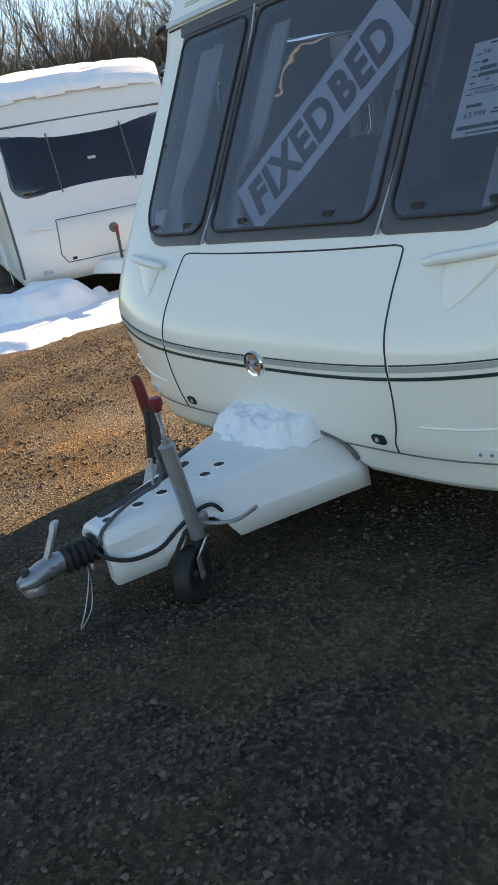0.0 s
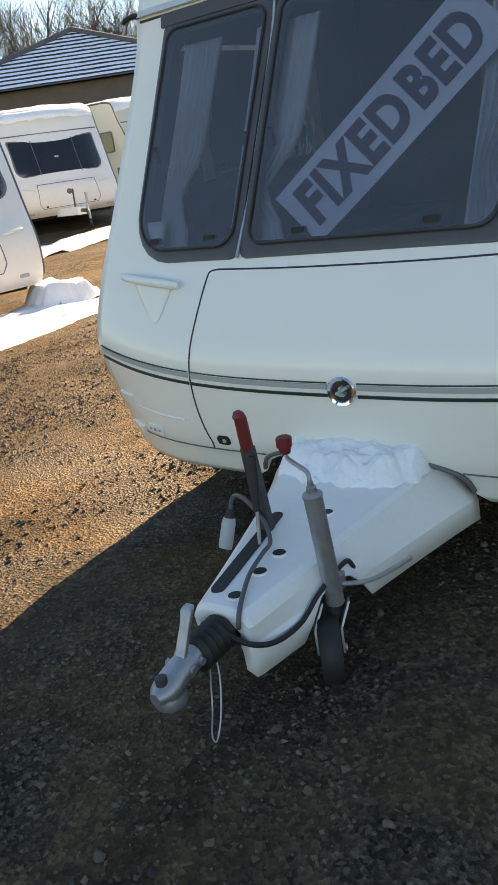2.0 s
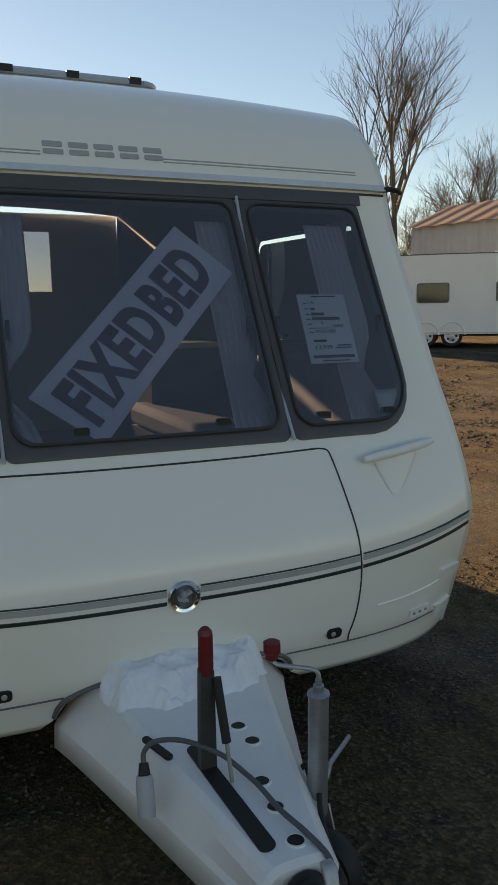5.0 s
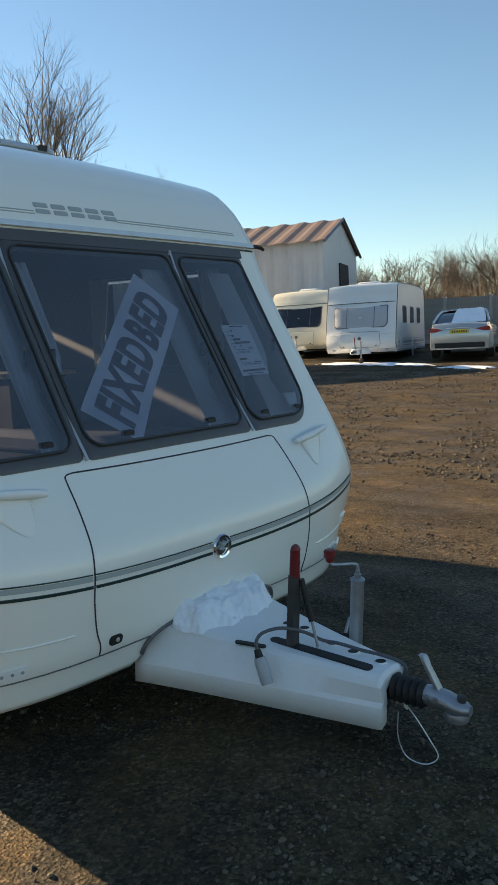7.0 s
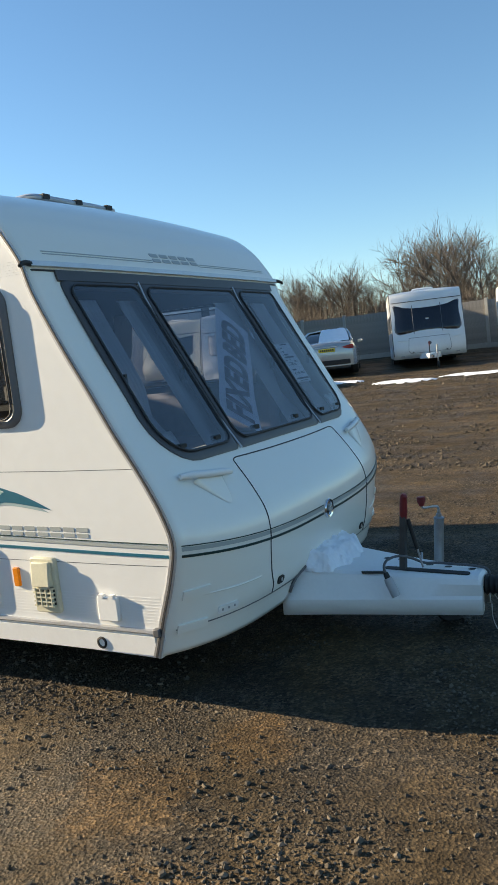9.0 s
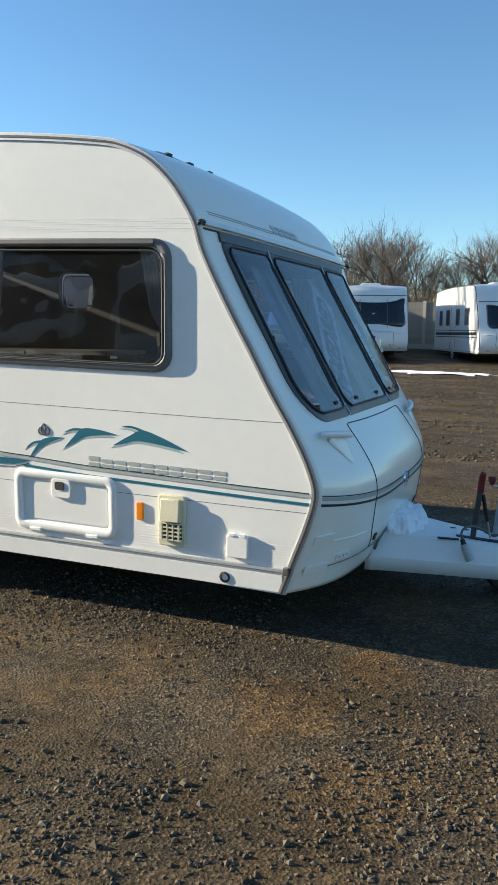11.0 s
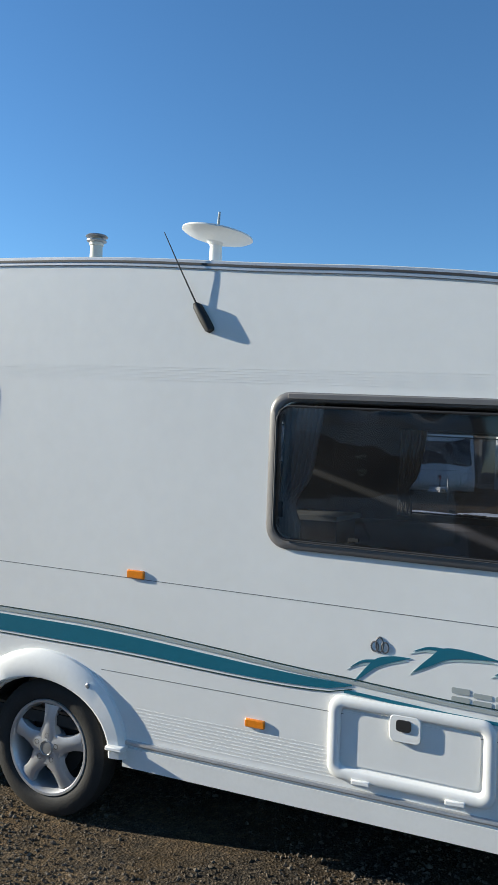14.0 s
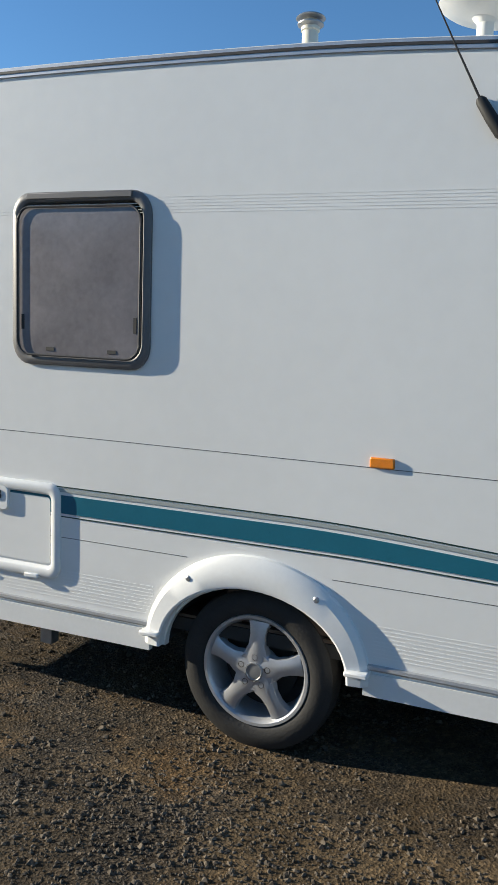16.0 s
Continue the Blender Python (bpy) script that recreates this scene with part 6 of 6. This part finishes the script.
    part("snow", b, M_SNOW, car, "snow over the rear window", angle=180)
    return car


build_car(-9.05, 21.3, 110)


# ---- fence ----
def build_fence(x0, y0, x1, y1, height=1.85):
    fence = thing("timber_fence", "weathered grey close-board fence with concrete posts", "fence", kind="")
    L = math.hypot(x1 - x0, y1 - y0)
    bays = int(L / 2.0)
    q = math.atan2(y1 - y0, x1 - x0)
    rot = Matrix.Rotation(q, 3, 'Z')
    post = part("post", Build().box((0, 0, (height + 0.1) / 2), (0.12, 0.12, height + 0.1)), M_CONCRETE, fence, bevel=0.01)
    board = part("board", Build().box((0, 0, height / 2 + 0.12), (0.155, 0.022, height - 0.16)), M_FENCE, fence)
    gravel = part("gravel_board", Build().box((0, 0, 0.10), (1.88, 0.06, 0.20)), M_CONCRETE, fence)
    first = {"post": post, "board": board, "gravel_board": gravel}

    def put(kind, p, turn):
        ob = first.pop(kind, None)
        if ob is None:
            src = {"post": post, "board": board, "gravel_board": gravel}[kind]
            ob = new(kind, src.data)
            ob.parent = fence
        ob.matrix_basis = pose(p[0], p[1], ground_z(p[0], p[1]) + p[2], 0, 0, math.degrees(q) + turn)
    rng = random.Random(4)
    for k in range(bays + 1):
        put("post", (x0 + math.cos(q) * 2 * k, y0 + math.sin(q) * 2 * k, 0), 0)
    for k in range(bays):
        put("gravel_board", (x0 + math.cos(q) * (2 * k + 1), y0 + math.sin(q) * (2 * k + 1), 0), 0)
        for j in range(13):
            d = 2 * k + 0.13 + j * 0.145
            put("board", (x0 + math.cos(q) * d, y0 + math.sin(q) * d, rng.uniform(-0.012, 0.012)), 4)
    return fence


build_fence(-15.0, 27.6, 9.0, 27.6)


# ---- shed, bungalow and brown building ----
def build_shed():
    p1, p2 = Vector((-27.4, 19.5, 0)), Vector((-16.5, 23.9, 0))
    d = (p2 - p1).normalized()
    n = Vector((-d.y, d.x, 0))
    L, Wd, eave, ridge = (p2 - p1).length, 7.0, 5.4, 6.6
    shed = thing("metal_shed", "grey corrugated metal shed with a brown ribbed roof", "shed", kind="")
    g = 0.9

    def P(u, v, z):
        return p1 + d * u + n * v + Vector((0, 0, z))
    b = Build()
    steps = int(L / 0.16)
    b.loft([[P(L * i / steps, -0.05 * (i % 4 in (0, 1)), z) for z in (g - 0.5, eave)] for i in range(steps + 1)], False, False)
    part("front_wall", b, M_SHEDWALL, shed, smooth=False)
    b = Build()
    gab = [(0, g - 0.5), (Wd, g - 0.5), (Wd, eave), (Wd / 2, ridge), (0, eave)]
    b.add([P(L, v, z) for v, z in gab] + [P(L - 0.1, v, z) for v, z in gab], [(0, 1, 2, 3, 4), (9, 8, 7, 6, 5), (0, 5, 6, 1), (1, 6, 7, 2), (2, 7, 8, 3), (3, 8, 9, 4), (4, 9, 5, 0)])
    part("gable_wall", b, M_SHEDWALL, shed, smooth=False)
    b = Build()
    b.add([P(0, v, z) for v, z in gab] + [P(0.1, v, z) for v, z in gab], [(0, 1, 2, 3, 4), (9, 8, 7, 6, 5), (0, 5, 6, 1), (1, 6, 7, 2), (2, 7, 8, 3), (3, 8, 9, 4), (4, 9, 5, 0)])
    part("gable_wall", b, M_SHEDWALL, shed, smooth=False)
    part("back_wall", Build().add([P(0, Wd, g - 0.5), P(L, Wd, g - 0.5), P(L, Wd, eave), P(0, Wd, eave)], [(0, 1, 2, 3)]), M_SHEDWALL, shed)
    b = Build()
    b.box(P(L + 0.02, Wd * 0.55, 3.6), (0.08, 1.8, 2.2), Matrix.Rotation(math.atan2(d.y, d.x), 3, 'Z'))
    part("door_opening", b, M_UNDER, shed, "dark doorway")
    steps = int(L / 0.22)
    for s in (0, 1):
        b = Build()
        b.loft([[P(-0.2 + (L + 0.4) * i / steps, (-0.3 if s == 0 else Wd + 0.3) + ((Wd / 2 + 0.3) if s == 0 else -(Wd / 2 + 0.3)) * t, eave - 0.12 + (ridge - eave + 0.12) * t + 0.05 * (i % 4 in (0, 1)) + 0.03) for t in (0, 1)] for i in range(steps + 1)], False, False)
        part("roof", b, M_SHEDROOF, shed, "brown ribbed metal roof", smooth=False)
    part("barge_board", Build().tube([P(L + 0.15, -0.3, eave - 0.1), P(L + 0.15, Wd / 2, ridge + 0.05), P(L + 0.15, Wd + 0.3, eave - 0.1)], 0.08, 4), M_FRAME, shed)
    return shed


build_shed()


def build_bungalow():
    c, q = Vector((-26.5, -25.0, 0)), radians(38)
    R = Matrix.Rotation(q, 3, 'Z')
    hx, hy, eave, ridge = 7.5, 5.0, 4.7, 6.9
    bung = thing("bungalow", "bungalow with a snow-dusted tiled hip roof behind the caravans", "house", kind="")

    def P(u, v, z):
        return c + R @ Vector((u, v, 0)) + Vector((0, 0, z))
    b = Build()
    b.loft([[P(u, v, z) for u, v in ((-hx, -hy), (hx, -hy), (hx, hy), (-hx, hy))] for z in (0.3, eave)])
    part("wall", b, M_BRICK, bung, "brown brick wall", smooth=False)
    o = 0.45
    E = [(-hx - o, -hy - o), (hx + o, -hy - o), (hx + o, hy + o), (-hx - o, hy + o)]
    A, B2 = (-hx + 3.6, 0), (hx - 3.6, 0)
    planes = [(E[1], E[2], B2, B2), (E[2], E[3], A, B2), (E[3], E[0], A, A), (E[0], E[1], B2, A)]
    for e0, e1, r1, r0 in planes:
        tiles, snow = Build(), Build()
        rows = 13
        for k in range(rows):
            t0, t1 = k / rows, (k + 1) / rows
            def at(t, s, lift):
                a = (e0[0] + (r0[0] - e0[0]) * t, e0[1] + (r0[1] - e0[1]) * t)
                d_ = (e1[0] + (r1[0] - e1[0]) * t, e1[1] + (r1[1] - e1[1]) * t)
                return P(a[0] + (d_[0] - a[0]) * s, a[1] + (d_[1] - a[1]) * s, eave + (ridge - eave) * t + lift)
            n = 16
            tiles.loft([[at(t0, i / n, 0.0), at(t0, i / n, 0.035), at(t1, i / n, 0.01)] for i in range(n + 1)], False, False)
            snow.loft([[at(t0 + 0.006 + 0.010 * noise.noise(Vector((i * 1.7, k * 3.1, e0[0]))), i / n, 0.075), at(t1 - 0.012 + 0.012 * noise.noise(Vector((i * 1.3, k * 2.3, 5 + e0[0]))), i / n, 0.05)] for i in range(n + 1)], False, False)
        rf = part("roof", tiles, M_TILE, bung, "tiled roof", smooth=False)
        part("roof_snow", snow, M_SNOW, rf, "thin snow in the tile rows", smooth=False)
    for e, r in ((E[0], A), (E[3], A), (E[1], B2), (E[2], B2)):
        part("hip_tiles", Build().tube([P(*e, eave + 0.06), P(*r, ridge + 0.08)], 0.13, 6), M_TILE, bung)
    part("ridge_tiles", Build().tube([P(*A, ridge + 0.08), P(*B2, ridge + 0.08)], 0.13, 6), M_TILE, bung)
    return bung


build_bungalow()


def build_hall():
    hall = thing("brown_building", "long brown building with a flat roof and a snowy lower roof", "building", kind="")
    R = Matrix.Rotation(radians(32), 3, 'Z')
    c = Vector((-32.0, -13.0, 0))

    def P(u, v, z):
        return c + R @ Vector((u, v, 0)) + Vector((0, 0, z))
    for name, u0, u1, v0, v1, z0, z1, mat in (("wall", -5, 0.6, -6.2, 9, 0.3, 6.6, M_BRICK), ("roof", -5.3, 0.9, -6.5, 9.3, 6.6, 6.95, M_FRAME), ("lower_wall", 0.6, 3.2, -3.8, 9, 0.3, 4.7, M_BRICK), ("lower_roof", 0.6, 3.6, -4.1, 9.3, 4.7, 4.88, M_FRAME), ("roof_snow", 0.7, 3.5, -4.0, 9.2, 4.89, 4.98, M_SNOW)):
        b = Build()
        b.loft([[P(u, v, z) for u, v in ((u0, v0), (u1, v0), (u1, v1), (u0, v1))] for z in (z0, z1)])
        part(name, b, mat, hall, smooth=False)
    return hall


build_hall()


# ---- bare winter trees ----
def grow(seed, height, spread, depth=5, lean=0.0):
    rng = random.Random(seed)
    trunk, crown = Build(), Build()

    def twig(target, p, d, length, r, level):
        n = 3 if level < 3 else 2
        pts, rs, q = [p], [r], d.copy()
        for k in range(n):
            q = (q + Vector((rng.uniform(-1, 1), rng.uniform(-1, 1), rng.uniform(-0.3, 0.9))) * 0.13).normalized()
            pts.append(pts[-1] + q * length / n)
            rs.append(r * (1 - 0.45 * (k + 1) / n))
        target.tube(pts, rs, 6 if level == 0 else (4 if level < 3 else 3), caps=False)
        if level >= depth:
            return
        kids = {0: 8, 1: 5, 2: 5, 3: 5, 4: 3}[level]
        for k in range(kids):
            t = rng.uniform(0.35, 1.0) if level else rng.uniform(0.25, 1.0)
            i = min(n - 1, int(t * n))
            base = pts[i].lerp(pts[i + 1], t * n - i)
            a = rng.uniform(0, 2 * math.pi)
            side = q.orthogonal().normalized()
            side = Matrix.Rotation(a, 3, q) @ side
            nd = (q * rng.uniform(0.55, 1.0) + side * spread * rng.uniform(0.45, 0.95) + Vector((0, 0, 0.22))).normalized()
            twig(crown, base, nd, length * rng.uniform(0.50, 0.72), r * rng.uniform(0.36, 0.52), level + 1)
    twig(trunk, Vector((0, 0, -0.3)), Vector((lean, 0, 1)).normalized(), height * 0.52, height * 0.016, 0)
    return trunk, crown


def tree(seed, height, spread, depth, x, y):
    trunk, crown = grow(seed, height, spread, depth)
    ob = thing("bare_tree", "tall leafless winter tree with fine brown twigs", "tree", (x, y, ground_z(x, y)), 0, "winter trees")
    part("trunk", trunk, M_BARK, ob, angle=60)
    part("crown", crown, M_TWIG, ob, smooth=False)
    return ob


kinds = [tree(11, 10.8, 0.62, 5, -25.0, 17.0), tree(12, 5.6, 0.95, 4, -9.0, 41.0), tree(13, 5.4, 0.9, 4, -18.0, 40.0), tree(15, 5.9, 1.05, 4, -30, 38), tree(14, 9.5, 0.9, 4, -14, -42), tree(16, 9.0, 0.8, 4, -24, -44)]
rng = random.Random(21)


def tree_row(n, a0, a1, r0, r1, s0, s1, pick):
    for k in range(n):
        a = radians(a0 + (a1 - a0) * (k + rng.uniform(0.1, 0.9)) / n)
        r = rng.uniform(r0, r1)
        x, y = r * math.cos(a), r * math.sin(a)
        s = rng.uniform(s0, s1)
        src = kinds[rng.choice(pick)]
        copy_thing(src, pose(x, y, ground_z(x, y), 0, 0, rng.uniform(0, 360)) @ Matrix.Diagonal((s, s, s, 1)))


tree_row(30, 82, 108, 38, 50, 0.95, 1.35, (1, 2, 3))
tree_row(30, 108, 127, 38, 48, 0.72, 1.02, (1, 2, 3))
tree_row(12, 128, 150, 38, 52, 1.1, 1.6, (1, 2, 3))
tree_row(66, -100, -150, 46, 60, 0.95, 1.25, (4, 5))
tree_row(10, -152, -175, 45, 55, 0.7, 0.9, (4, 5))
copy_thing(kinds[0], pose(-31, 26, ground_z(-31, 26), 0, 0, 80) @ Matrix.Diagonal((0.8, 0.8, 0.8, 1)))


def scrub(name, label, n, a0, a1, r0, r1, height, seed):
    """Dense thin stems along the wood's edge."""
    g = np.random.default_rng(seed)
    vs, fs = [], []
    for k in range(n):
        a, r = radians(g.uniform(a0, a1)), g.uniform(r0, r1)
        x, y = r * math.cos(a), r * math.sin(a)
        z = ground_z(x, y)
        h = height * g.uniform(0.45, 1.0)
        p, q = Vector((x, y, z)), Vector((x + g.uniform(-0.9, 0.9), y + g.uniform(-0.9, 0.9), z + h))
        m = p.lerp(q, 0.5) + Vector((g.uniform(-0.25, 0.25), g.uniform(-0.25, 0.25), 0))
        w = g.uniform(0.010, 0.030)
        i = len(vs)
        for c, ww in ((p, w), (m, w * 0.8), (q, w * 0.3)):
            vs += [(c.x - ww, c.y, c.z), (c.x + ww * 0.5, c.y + ww * 0.87, c.z), (c.x + ww * 0.5, c.y - ww * 0.87, c.z)]
        for s in (0, 3):
            for j in range(3):
                fs.append((i + s + j, i + s + (j + 1) % 3, i + s + 3 + (j + 1) % 3, i + s + 3 + j))
    me = bpy.data.meshes.new(name)
    me.from_pydata(vs, [], fs)
    me.materials.append(M_TWIG)
    return tagged(new(name, me), label, "scrub", kind="stuff")


scrub("scrub", "dense brown leafless scrub behind the fence", 14000, 80, 128, 36, 50, 3.0, 1)
scrub("scrub", "dense grey leafless woodland scrub behind the caravans", 20000, -156, -98, 44, 60, 6.8, 2)

# ---- snow lying on the yard ----
snow_heap("ground_snow", "melting snow bank lying on the gravel", lambda x, y: 1.0 - abs((x + 2.6) / 2.1) ** 3 - abs((y + 5.45 - 0.10 * (x + 2.6)) / 0.85) ** 3, 0.09, -5.0, -0.2, -7.0, -3.9, ground_z, 130, 6.0, lump=2.2, edge=0.9)
snow_heap("ground_snow", "heap of shovelled snow beside the parked caravan", lambda x, y: 1.0 - ((x + 2.0) / 0.75) ** 2 - ((y + 6.1) / 0.55) ** 2, 0.40, -3.0, -1.0, -6.9, -5.3, ground_z, 60, 9.0, lump=2.4, edge=0.9)
snow_heap("ground_snow", "heap of shovelled snow beside the parked caravan", lambda x, y: 1.0 - ((x + 4.4) / 0.45) ** 2 - ((y + 5.9) / 0.5) ** 2, 0.32, -5.1, -3.7, -6.6, -5.2, ground_z, 48, 4.0, lump=3.6, edge=0.9)
for cx, cy, rx, ry, sd in ((-9.2, -9.8, 2.6, 0.7, 1.0), (-15.2, -11.5, 2.6, 0.8, 2.0), (-10.6, 18.0, 2.2, 0.55, 3.0), (-7.2, 17.3, 0.9, 0.3, 4.0), (-4.9, 16.4, 0.9, 0.45, 5.0), (-2.6, 16.9, 1.7, 0.4, 7.0), (-13.5, 15.0, 2.6, 0.35, 8.0), (-20.0, -9.0, 4.0, 1.0, 9.0), (1.5, 18.2, 2.0, 0.5, 3.5)):
    snow_heap("ground_snow", "patch of melting snow on the gravel near parked caravans", lambda x, y: 1.0 - abs((x - cx) / rx) ** 2 - abs((y - cy) / ry) ** 2, 0.07, cx - rx * 1.3, cx + rx * 1.3, cy - ry * 1.4, cy + ry * 1.4, ground_z, 40, sd, lump=2.5)
